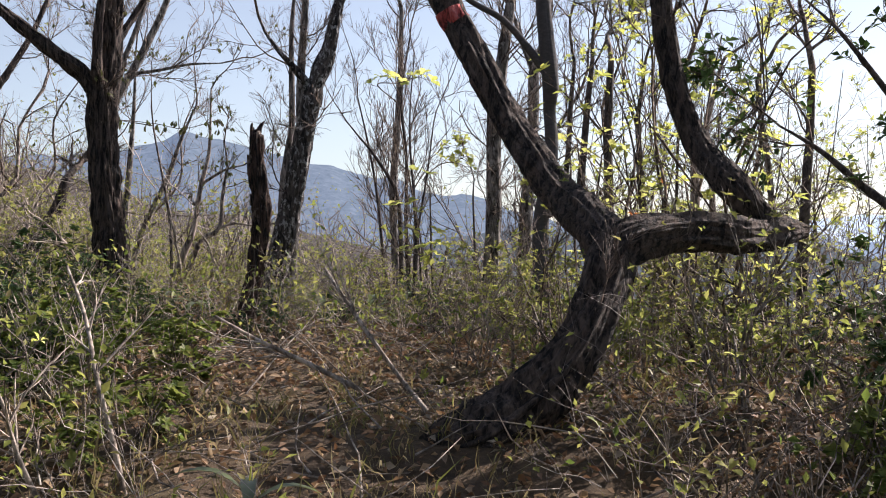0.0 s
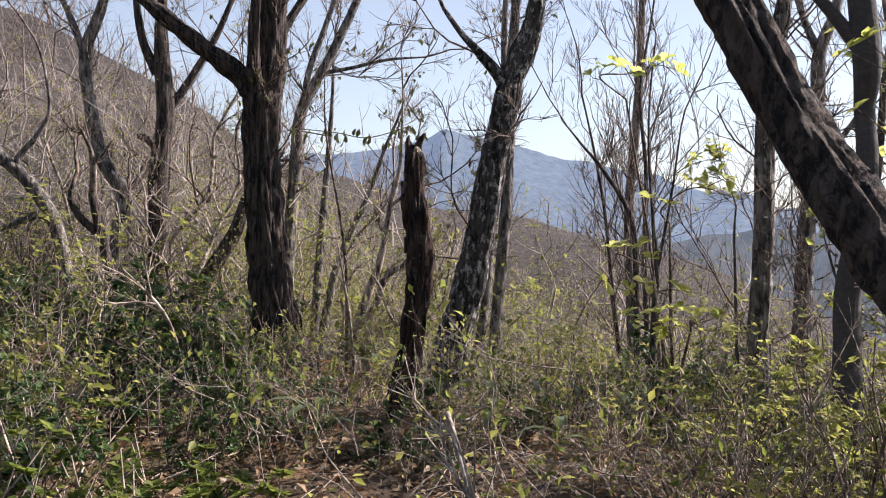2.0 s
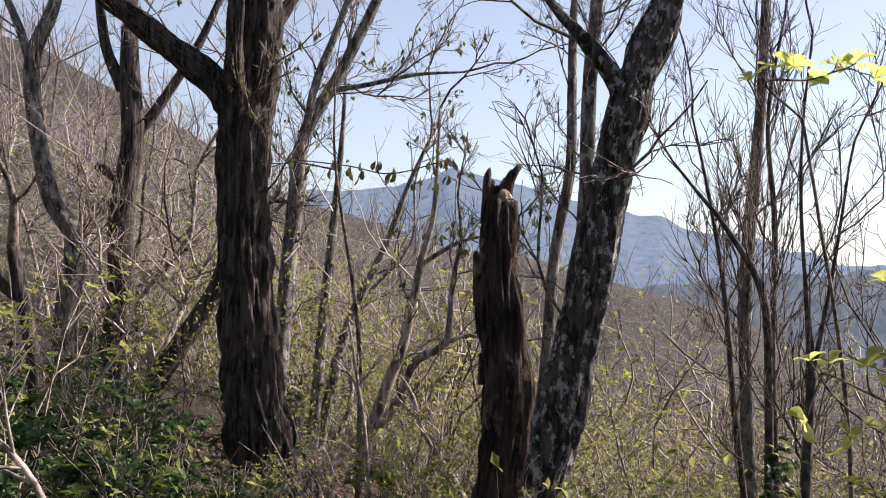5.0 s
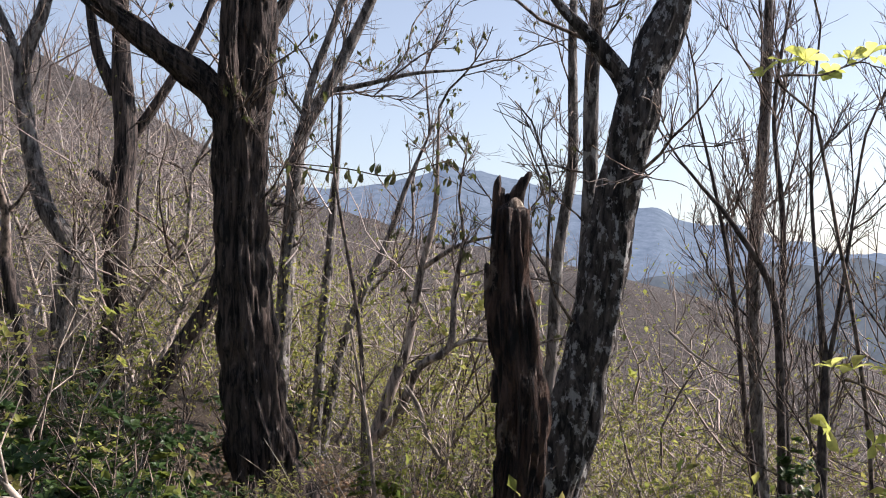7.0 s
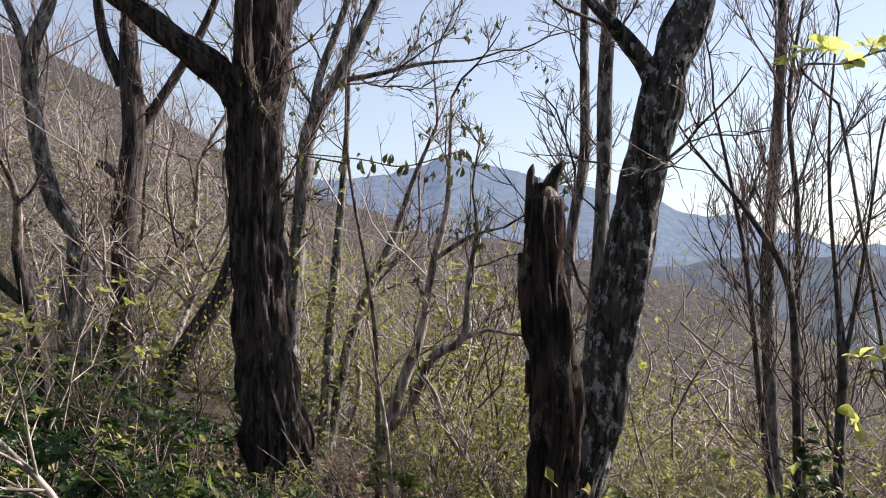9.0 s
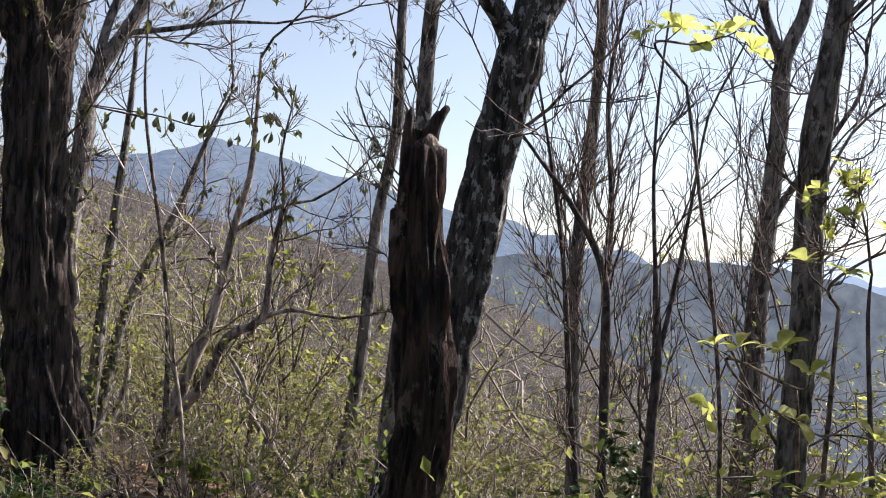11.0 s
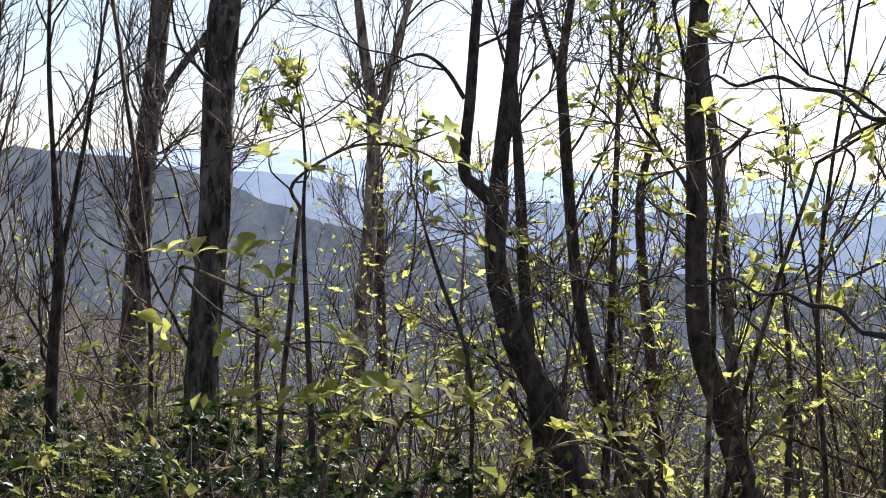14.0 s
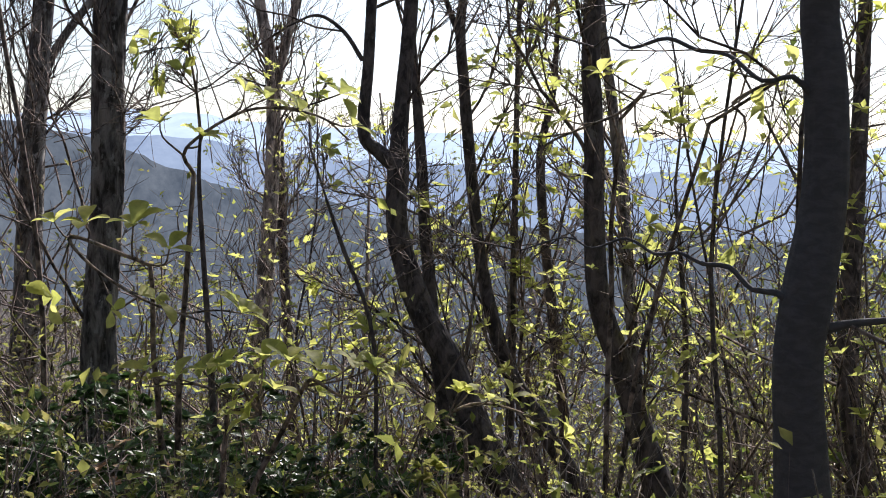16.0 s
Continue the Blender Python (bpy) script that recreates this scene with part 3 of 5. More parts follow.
tree("leaning_tree", "leaning dark tree with pale lichen patches beside a dead stump", BARK_LICHEN, [(-1.37, 8.39, 1.29, 0.102), (-1.28, 8.4, 1.57, 0.097), (-1.21, 8.41, 1.91, 0.087), (-1.15, 8.41, 2.25, 0.080), (-1.09, 8.42, 2.57, 0.076), (-1.04, 8.42, 2.79, 0.078), (-1.02, 8.43, 2.89, 0.047), (-1.0, 8.43, 2.95, 0.023)],
     [[(-1.05, 8.42, 2.77, 0.065), (-0.98, 8.44, 2.98, 0.073), (-0.92, 8.45, 3.14, 0.060), (-0.88, 8.45, 3.32, 0.052), (-0.83, 8.46, 3.56, 0.041)],
      [(-1.05, 8.42, 2.77, 0.037), (-1.09, 8.41, 2.87, 0.039), (-1.15, 8.37, 2.95, 0.032), (-1.22, 8.33, 3.03, 0.023), (-1.31, 8.31, 3.13, 0.017), (-1.4, 8.28, 3.26, 0.012)]], seed=8, fine=True, twigs=1.7, twig_len=0.9, relief=furrows(8, 0.15, 8), forked=True)


evergreen = tree("evergreen_tree", "small evergreen tree with dark leathery leaves", BARK_SHADE, [(2.35, 4.9, 0.71, 0.06), (2.33, 4.9, 1.13, 0.058), (2.29, 4.9, 1.58, 0.053), (2.25, 4.9, 2.05, 0.045), (2.28, 4.9, 2.58, 0.034), (2.25, 4.9, 3.03, 0.021)],
                 [[(2.29, 4.9, 1.58, 0.029), (2.14, 4.9, 1.7, 0.026), (1.93, 4.9, 1.86, 0.02), (1.78, 4.9, 1.99, 0.014), (1.66, 4.9, 2.07, 0.009), (1.57, 4.9, 2.12, 0.005)],
                  [(2.26, 4.9, 2.03, 0.024), (2.12, 4.9, 2.21, 0.018), (1.96, 4.9, 2.42, 0.013), (1.83, 4.9, 2.58, 0.009), (1.72, 4.9, 2.68, 0.005)]], seed=41, twigs=4.0, twig_len=0.42, leaf=LEAF_EVERGREEN, leaf_n=190)


# added outside the view, towards the sun, to shade the ground by the bent tree
tree("evergreen_tree", "dense evergreen tree added out of view for its shade", BARK_SHADE, [(3.5, 5.5, 0.5, 0.075), (3.46, 5.5, 1.3, 0.068), (3.5, 5.45, 2.1, 0.058), (3.42, 5.4, 2.9, 0.045), (3.4, 5.4, 3.7, 0.028)],
     [[(3.47, 5.48, 1.7, 0.03), (3.1, 5.2, 2.2, 0.024), (2.75, 5.05, 2.7, 0.016), (2.5, 5.0, 3.1, 0.009)], [(3.46, 5.43, 2.4, 0.03), (3.6, 5.0, 2.8, 0.022), (3.65, 4.6, 3.2, 0.012)], [(3.48, 5.45, 2.0, 0.03), (3.9, 5.6, 2.5, 0.022), (4.3, 5.7, 2.9, 0.012)],
      [(3.47, 5.5, 1.2, 0.026), (3.15, 5.3, 1.5, 0.02), (2.8, 5.2, 1.75, 0.011)], [(3.42, 5.4, 2.9, 0.024), (3.1, 5.7, 3.3, 0.016), (2.85, 5.9, 3.7, 0.009)]], seed=46, twigs=3.2, twig_len=0.55, leaf=LEAF_EVERGREEN, leaf_n=620)


def red_ring():
    """A faded ring of red paint round the bent tree's limb."""
    k = smooth_line([(0.07, 5.56, 2.74, 0.076), (0.05, 5.56, 2.77, 0.076), (0.03, 5.56, 2.81, 0.075)], 0.012)
    s = Shape()
    s.tube(k[:, :3], k[:, 3] * 1.04 + 0.004, 40, furrows(9, 0.19, 3, 0.2), cap=False)
    bent = bpy.data.objects["bent_tree"]
    ob = part("paint_mark", s, RED_PAINT, bent, "faded red paint mark on the bark")
    ob.matrix_parent_inverse = Matrix.Translation(-Vector(bent.location))


red_ring()


def dead_stump():
    """A standing dead stump, broken off in splinters at the top."""
    line = [(-1.37, 7.26, 0.95, 0.072), (-1.345, 7.27, 1.17, 0.060), (-1.30, 7.27, 1.37, 0.056), (-1.282, 7.27, 1.54, 0.058), (-1.258, 7.27, 1.71, 0.060), (-1.258, 7.27, 1.88, 0.061), (-1.275, 7.27, 2.04, 0.060), (-1.285, 7.27, 2.19, 0.056), (-1.286, 7.27, 2.29, 0.049), (-1.286, 7.27, 2.335, 0.043)]
    ob = root("dead_stump", (-1.37, 7.26, 1.05), "rotten brown dead stump broken off in splinters", "stump")
    off = np.array(ob.location)
    k = smooth_line(line, 0.015)
    path = k[:, :3] - off
    s = Shape()
    body = furrows(15, 0.30, 21, 0.10)
    s.tube(path, k[:, 3], 60, body, cap=True)
    part("trunk", s, DEAD_WOOD, ob)
    r = np.random.default_rng(4)
    top, rad = path[-1], k[-1, 3]
    # the shell that stays standing: a spike, a rear wall and a blade leaning out
    for dx, dy, tall, wide, lean in ((-0.036, 0.0, 0.090, 0.011, 0.007), (-0.030, 0.012, 0.055, 0.014, 0.004), (-0.014, 0.022, 0.040, 0.016, 0.004), (0.000, 0.020, 0.062, 0.015, 0.014), (0.008, 0.014, 0.082, 0.013, 0.022), (0.017, 0.014, 0.095, 0.012, 0.030)):
        b = top + np.array([dx, dy, -0.06])
        pts = np.array([b, b + [0.15 * lean, 0, 0.06 + tall * 0.4], b + [lean * 0.6, 0, 0.06 + tall * 0.8], b + [lean, 0.004, 0.06 + tall]])
        q = smooth_line(np.c_[pts, [wide * 1.2, wide, wide * 0.9, wide * (0.15 if dx < -0.03 else 0.75)]], 0.008)
        sp = Shape()
        sp.tube(q[:, :3], q[:, 3], 14, furrows(5, 0.3, dx * 90 + 5, 0.4))
        part("splinter", sp, DEAD_WOOD, ob)
    b = top + np.array([0.012, -0.012, -0.035])
    q = smooth_line([(*b, 0.024), (*(b + [0, 0.002, 0.045]), 0.021), (*(b + [0.003, 0.006, 0.062]), 0.010)], 0.008)
    sp = Shape()
    sp.tube(q[:, :3], q[:, 3], 16, furrows(6, 0.35, 77, 0.4))
    part("broken_wood", sp, RAW_WOOD, ob, "pale broken wood at the notch")
    for n in range(6):
        i = int(r.uniform(0.35, 0.9) * len(path))
        a = r.uniform(2.4, 4.6)
        b = path[i] + np.array([math.cos(a), math.sin(a), 0]) * k[i, 3] * 0.95
        q = smooth_line([(*(b * [0.97, 0.97, 1] - [0, 0, 0.03]), 0.014), (*(b + [0.004 * math.cos(a), 0, 0.02]), 0.012), (*(b + [0.010 * math.cos(a), 0, 0.05]), 0.007)], 0.012)
        sp = Shape()
        sp.tube(q[:, :3], q[:, 3], 8, furrows(4, 0.3, n))
        part("bark_flake", sp, DEAD_WOOD, ob)


dead_stump()
tree("twin_tree", "grey slender tree with a kinked trunk on the bank", BARK_GREY, [(-5.75, 12.01, 0.77, 0.134), (-5.73, 12.0, 1.26, 0.111), (-5.72, 11.99, 1.83, 0.098), (-5.67, 11.98, 2.37, 0.085), (-5.86, 11.93, 2.7, 0.076), (-5.98, 11.88, 3.21, 0.067), (-6.03, 11.85, 3.79, 0.067), (-5.88, 11.88, 4.24, 0.053), (-5.77, 11.89, 4.68, 0.04)],
     [[(-6.03, 11.85, 3.75, 0.045), (-6.14, 11.82, 4.06, 0.036), (-6.25, 11.78, 4.32, 0.027)]], seed=11, twigs=2.4, twig_len=1.2)
tree("twin_tree", "dark tree with a broken branch stub on the bank", BARK_DARK, [(-5.58, 12.26, 0.78, 0.141), (-5.49, 12.26, 1.37, 0.119), (-5.42, 12.27, 1.92, 0.105), (-5.43, 12.25, 2.56, 0.105), (-5.35, 12.25, 3.2, 0.096), (-5.38, 12.22, 3.79, 0.082), (-5.38, 12.21, 4.29, 0.059), (-5.34, 12.2, 4.84, 0.041)],
     [[(-5.43, 12.21, 3.63, 0.059), (-5.56, 12.17, 3.93, 0.046), (-5.62, 12.15, 4.24, 0.041), (-5.65, 12.13, 4.65, 0.032)],
      [(-5.37, 12.34, 3.26, 0.051), (-5.15, 12.39, 3.58, 0.042), (-4.88, 12.44, 4.04, 0.035), (-4.68, 12.48, 4.51, 0.025)],
      [(-5.42, 12.14, 2.89, 0.045), (-5.49, 12.12, 2.94, 0.041), (-5.57, 12.09, 2.98, 0.032)]], seed=12, twigs=2.2, twig_len=1.2, blunt=(2,))
tree("gnarled_tree", "gnarled pinkish-grey tree with a bleached side limb", BARK_GREY, [(-5.02, 10.06, 1.52, 0.066), (-5.08, 10.05, 1.84, 0.062), (-5.17, 10.03, 2.11, 0.062), (-5.36, 9.98, 2.39, 0.057), (-5.59, 9.92, 2.61, 0.048), (-5.78, 9.88, 2.96, 0.035)],
     [[(-5.18, 10.03, 2.08, 0.031), (-5.28, 10.0, 2.1, 0.035), (-5.45, 9.95, 2.03, 0.026), (-5.64, 9.9, 1.95, 0.018)], [(-5.42, 9.97, 2.43, 0.031), (-5.44, 9.96, 2.57, 0.031), (-5.33, 9.99, 2.7, 0.024), (-5.19, 10.03, 2.96, 0.018), (-5.24, 10.03, 3.32, 0.011)]], seed=42, twigs=1.6, twig_len=0.9)
tree("dead_snag", "short dark broken snag among twigs", BARK_DARK, [(-4.51, 9.88, 1.54, 0.042), (-4.57, 9.87, 1.83, 0.042), (-4.63, 9.86, 2.09, 0.042), (-4.67, 9.85, 2.26, 0.034)],
     [[(-4.64, 9.86, 1.96, 0.03), (-4.76, 9.82, 2.08, 0.034), (-4.84, 9.81, 2.23, 0.03), (-4.82, 9.81, 2.34, 0.017)]], seed=43, twigs=1.2, twig_len=0.5)
tree("mossy_tree", "mossy trunk leaning over among shrubs", BARK_DARK, [(-4.68, 11.54, 1.3, 0.082), (-4.48, 11.58, 1.63, 0.077), (-4.26, 11.62, 1.99, 0.069), (-4.16, 11.64, 2.32, 0.049)], seed=13, twigs=0.8, twig_len=0.6)
tree("tree", "grey-brown forked tree with small limp leaves on fine twigs", BARK_GREY, [(-3.93, 12.05, 0.85, 0.072), (-3.89, 12.04, 1.7, 0.064), (-3.84, 12.03, 2.37, 0.064), (-3.8, 12.03, 2.8, 0.068), (-3.76, 12.03, 3.2, 0.055), (-3.48, 12.08, 3.73, 0.047), (-3.23, 12.13, 4.28, 0.038), (-3.07, 12.15, 4.75, 0.025)],
     [[(-3.76, 12.02, 3.16, 0.034), (-3.68, 12.03, 3.6, 0.032), (-3.54, 12.06, 3.99, 0.028), (-3.4, 12.08, 4.41, 0.021)],
      [(-3.54, 12.07, 3.56, 0.025), (-3.27, 12.13, 3.61, 0.019), (-2.94, 12.21, 3.69, 0.015), (-2.59, 12.3, 3.72, 0.008)]], seed=14, twigs=4.2, twig_len=1.1, leaf=LEAF_LIMP, leaf_n=190)
tree("slim_tree", "slim pale-barked bare tree in brushwood", BARK_GREY, [(-4.05, 13.16, 0.67, 0.053), (-3.99, 13.15, 1.63, 0.048), (-3.92, 13.14, 2.45, 0.039), (-3.85, 13.13, 3.32, 0.024), (-3.83, 13.12, 3.95, 0.012)], seed=15, twigs=2.0, twig_len=0.8)
tree("slim_tree", "slim leaning bare tree", BARK_GREY, [(-4.09, 13.46, 0.67, 0.055), (-3.9, 13.48, 1.62, 0.045), (-3.56, 13.54, 2.42, 0.035), (-3.37, 13.57, 2.97, 0.022), (-3.18, 13.61, 3.42, 0.012)], seed=16, twigs=2.0, twig_len=0.8)
tree("young_tree", "young tree forking low with fine budding twigs", BARK_PALE, [(-2.83, 10.88, 1.02, 0.048), (-2.77, 10.88, 1.23, 0.043), (-2.66, 10.88, 1.54, 0.037), (-2.61, 10.88, 1.65, 0.036), (-2.56, 10.88, 1.85, 0.029), (-2.5, 10.88, 2.2, 0.024), (-2.42, 10.88, 2.52, 0.019), (-2.4, 10.87, 2.83, 0.013), (-2.39, 10.86, 3.2, 0.008)],
     [[(-2.79, 10.84, 1.15, 0.03), (-2.58, 10.7, 1.36, 0.03), (-2.44, 10.63, 1.64, 0.027), (-2.25, 10.6, 1.76, 0.023), (-2.22, 10.6, 2.09, 0.017), (-2.17, 10.6, 2.37, 0.011)],
      [(-2.49, 10.88, 2.22, 0.016), (-2.36, 10.84, 2.3, 0.015), (-2.22, 10.8, 2.37, 0.012), (-2.04, 10.78, 2.41, 0.007)],
      [(-2.25, 10.6, 1.76, 0.015), (-2.1, 10.58, 1.81, 0.013), (-1.95, 10.57, 1.79, 0.008)]], seed=44, twigs=3.0, twig_len=0.5, leaf=LEAF_LIMP, leaf_n=70, lift=0.3)
tree("tree", "straight grey-barked tree behind the leaning one", BARK_GREY, [(-1.59, 10.78, 0.51, 0.056), (-1.56, 10.77, 1.16, 0.052), (-1.5, 10.77, 1.95, 0.049), (-1.46, 10.76, 2.7, 0.046), (-1.45, 10.74, 3.29, 0.043), (-1.42, 10.74, 3.78, 0.039), (-1.38, 10.73, 4.43, 0.029)], seed=17, twigs=3.2, twig_len=0.9)
tree("tree", "slender pale grey tree with a bowed trunk", BARK_GREY, [(-1.98, 11.6, 0.53, 0.053), (-1.88, 11.59, 0.96, 0.046), (-1.8, 11.58, 1.53, 0.042), (-1.75, 11.57, 2.32, 0.039), (-1.66, 11.56, 2.89, 0.035), (-1.66, 11.56, 3.38, 0.032), (-1.66, 11.55, 3.91, 0.027), (-1.62, 11.54, 4.45, 0.018)], seed=18, twigs=1.4, twig_len=0.8)
tree("tree", "straight grey tree with a spray of ascending twigs", BARK_GREY, [(-0.47, 11.27, 0.6, 0.049), (-0.51, 11.24, 1.48, 0.041), (-0.53, 11.21, 2.15, 0.043), (-0.48, 11.2, 2.9, 0.038), (-0.45, 11.19, 3.5, 0.030), (-0.44, 11.18, 4.11, 0.022)], seed=19, twigs=3.2, twig_len=1.0, lift=0.5)
tree("sapling", "thin dark many-branched bare sapling", BARK_SHADE, [(-0.41, 10.56, 0.77, 0.026), (-0.42, 10.53, 1.55, 0.024), (-0.46, 10.51, 2.09, 0.022), (-0.66, 10.45, 2.45, 0.015), (-0.83, 10.4, 2.66, 0.010), (-0.95, 10.37, 2.81, 0.006)], seed=20, twigs=3.6, twig_len=0.8, lift=0.5, group="thin bare stems")
tree("sapling", "thin dark many-branched bare sapling", BARK_SHADE, [(-0.51, 10.64, 0.75, 0.020), (-0.6, 10.59, 1.48, 0.017), (-0.66, 10.56, 2.09, 0.014), (-0.75, 10.53, 2.61, 0.010), (-0.85, 10.49, 3.07, 0.006)], seed=21, twigs=3.6, twig_len=0.7, lift=0.5, group="thin bare stems")
tree("sapling", "thin dark many-branched bare sapling", BARK_SHADE, [(-0.33, 10.99, 0.67, 0.023), (-0.38, 10.95, 1.67, 0.021), (-0.38, 10.93, 2.48, 0.017), (-0.43, 10.9, 3.12, 0.013), (-0.34, 10.9, 3.76, 0.008)], seed=22, twigs=3.6, twig_len=0.8, lift=0.5, group="thin bare stems")
tree("sapling", "thin sapling forking low into upright stems", BARK_SHADE, [(-0.27, 10.03, 0.99, 0.030), (-0.26, 10.02, 1.42, 0.026), (-0.25, 10.01, 1.71, 0.024), (-0.28, 10.01, 2.11, 0.012), (-0.31, 10.0, 2.52, 0.009), (-0.31, 9.99, 2.92, 0.007), (-0.27, 9.99, 3.4, 0.005)],
     [[(-0.25, 10.01, 1.69, 0.016), (-0.2, 10.01, 1.96, 0.012), (-0.14, 10.01, 2.34, 0.009), (-0.09, 10.0, 2.74, 0.006)]], seed=23, twigs=3.5, twig_len=0.8, lift=0.5)
tree("tree", "straight grey-brown tree with a short branch stub", BARK_GREY, [(0.47, 10.2, 0.83, 0.086), (0.46, 10.19, 1.27, 0.077), (0.49, 10.18, 1.93, 0.075), (0.49, 10.17, 2.38, 0.072), (0.5, 10.16, 2.85, 0.075), (0.55, 10.16, 3.21, 0.064), (0.59, 10.15, 3.49, 0.058), (0.65, 10.15, 3.91, 0.047)], seed=24, fine=True, twigs=4.0, twig_len=1.3, relief=furrows(9, 0.09, 24))
tree("tree", "forked grey tree on the slope", BARK_GREY, [(0.94, 12.97, 0.18, 0.106), (0.99, 12.95, 1.07, 0.093), (1.02, 12.94, 2.01, 0.085), (1.07, 12.93, 2.65, 0.076), (1.11, 12.92, 3.28, 0.072), (1.12, 12.91, 3.75, 0.064), (1.26, 12.91, 4.14, 0.051), (1.3, 12.9, 4.57, 0.038)],
     [[(1.1, 12.93, 2.58, 0.034), (1.24, 12.93, 2.82, 0.03), (1.46, 12.93, 3.13, 0.025), (1.66, 12.93, 3.44, 0.017)],
      [(1.12, 12.91, 3.73, 0.047), (1.0, 12.9, 4.0, 0.038), (0.89, 12.9, 4.33, 0.03)]], seed=25, twigs=5.0, twig_len=1.3)
tree("tree", "grey tree dividing into several upright limbs", BARK_PALE, [(2.98, 13.43, -1.1, 0.084), (3.06, 13.46, -0.07, 0.079), (3.15, 13.48, 0.82, 0.074), (3.22, 13.51, 1.81, 0.067), (3.25, 13.56, 2.64, 0.064), (3.18, 13.66, 3.23, 0.049), (3.14, 13.73, 3.67, 0.039)],
     [[(3.26, 13.55, 2.6, 0.044), (3.38, 13.52, 3.14, 0.039), (3.47, 13.49, 3.54, 0.032), (3.55, 13.46, 3.89, 0.022)]], seed=26, twigs=5.5, twig_len=1.3)
tree("slim_tree", "slim dark tree on the slope", BARK_SHADE, [(3.65, 13.68, -1.3, 0.053), (3.62, 13.81, 0.01, 0.047), (3.59, 13.93, 1.16, 0.047), (3.58, 14.02, 2.1, 0.042)], seed=27, twigs=3.0, twig_len=1.0, leaf=LEAF_YOUNG, leaf_n=150)
tree("crooked_tree", "dark crooked tree with an elbowed side limb", BARK_SHADE, [(1.52, 8.49, 0.72, 0.074), (1.42, 8.58, 0.92, 0.068), (1.31, 8.68, 1.25, 0.056), (1.21, 8.78, 1.51, 0.052), (1.15, 8.84, 1.78, 0.045), (1.16, 8.86, 2.03, 0.043), (1.16, 8.86, 2.12, 0.02)],
     [[(1.16, 8.86, 2.04, 0.038), (1.09, 8.91, 2.1, 0.027), (1.05, 8.95, 2.17, 0.025), (1.07, 8.96, 2.45, 0.023), (1.09, 8.97, 2.79, 0.02), (1.12, 8.98, 3.13, 0.014)],
      [(1.16, 8.86, 2.03, 0.041), (1.17, 8.87, 2.23, 0.032), (1.2, 8.87, 2.57, 0.029), (1.22, 8.88, 2.79, 0.027), (1.26, 8.88, 3.13, 0.018)],
      [(1.05, 8.97, 2.45, 0.009), (0.99, 9.02, 2.56, 0.008), (0.91, 9.09, 2.62, 0.006), (0.81, 9.15, 2.57, 0.003)]], seed=28, fine=True, twigs=1.3, twig_len=0.8, relief=furrows(6, 0.06, 28, 0.2), forked=True)
tree("slim_tree", "slim dark tree beside the crooked one", BARK_SHADE, [(1.51, 8.86, 0.69, 0.027), (1.46, 8.94, 1.16, 0.027), (1.43, 9.01, 1.69, 0.027), (1.41, 9.05, 2.12, 0.024), (1.4, 9.1, 2.48, 0.019), (1.38, 9.13, 2.77, 0.014)], seed=29, twigs=2.6, twig_len=0.8)
tree("tree", "dark curved tree with a forked top", BARK_SHADE, [(2.1, 8.68, 0.57, 0.045), (1.96, 8.81, 0.89, 0.041), (1.83, 8.93, 1.18, 0.036), (1.75, 9.01, 1.58, 0.030), (1.72, 9.08, 2.03, 0.027), (1.7, 9.13, 2.43, 0.025), (1.69, 9.15, 2.66, 0.023), (1.72, 9.15, 2.89, 0.018), (1.76, 9.15, 3.19, 0.012)],
     [[(1.69, 9.15, 2.61, 0.016), (1.64, 9.2, 2.78, 0.012), (1.6, 9.24, 2.96, 0.009)]], seed=30, twigs=3.0, twig_len=0.9, leaf=LEAF_FRESH, leaf_n=110)
tree("sapling", "thin upright sapling with sparse fresh leaves", BARK_SHADE, [(1.97, 9.02, 0.57, 0.024), (1.99, 9.06, 1.15, 0.02), (2.01, 9.09, 1.67, 0.017), (2.03, 9.13, 2.27, 0.013), (2.05, 9.16, 2.77, 0.011), (2.06, 9.18, 3.09, 0.007)], seed=31, twigs=3.5, twig_len=0.6, leaf=LEAF_FRESH, leaf_n=80)
tree("tree", "dark smooth tree curving up from the slope", BARK_SHADE, [(1.41, 7.67, 0.95, 0.052), (1.36, 7.72, 1.17, 0.046), (1.31, 7.78, 1.4, 0.043), (1.25, 7.84, 1.62, 0.039), (1.24, 7.87, 1.86, 0.035), (1.24, 7.89, 2.14, 0.033), (1.24, 7.92, 2.41, 0.031), (1.25, 7.93, 2.69, 0.03), (1.27, 7.95, 2.97, 0.022)], seed=32, fine=True, twigs=1.6, twig_len=0.9, relief=furrows(6, 0.05, 32, 0.15), leaf=LEAF_FRESH, leaf_n=80)
tree("slim_tree", "slim grey tree among shrubs", BARK_GREY, [(2.98, 9.03, 0.41, 0.035), (2.93, 9.14, 1.17, 0.032), (2.89, 9.22, 1.82, 0.029), (2.86, 9.28, 2.31, 0.029), (2.82, 9.35, 2.75, 0.024), (2.8, 9.39, 3.05, 0.019)], seed=33, twigs=3.5, twig_len=1.0, leaf=LEAF_FRESH, leaf_n=90)
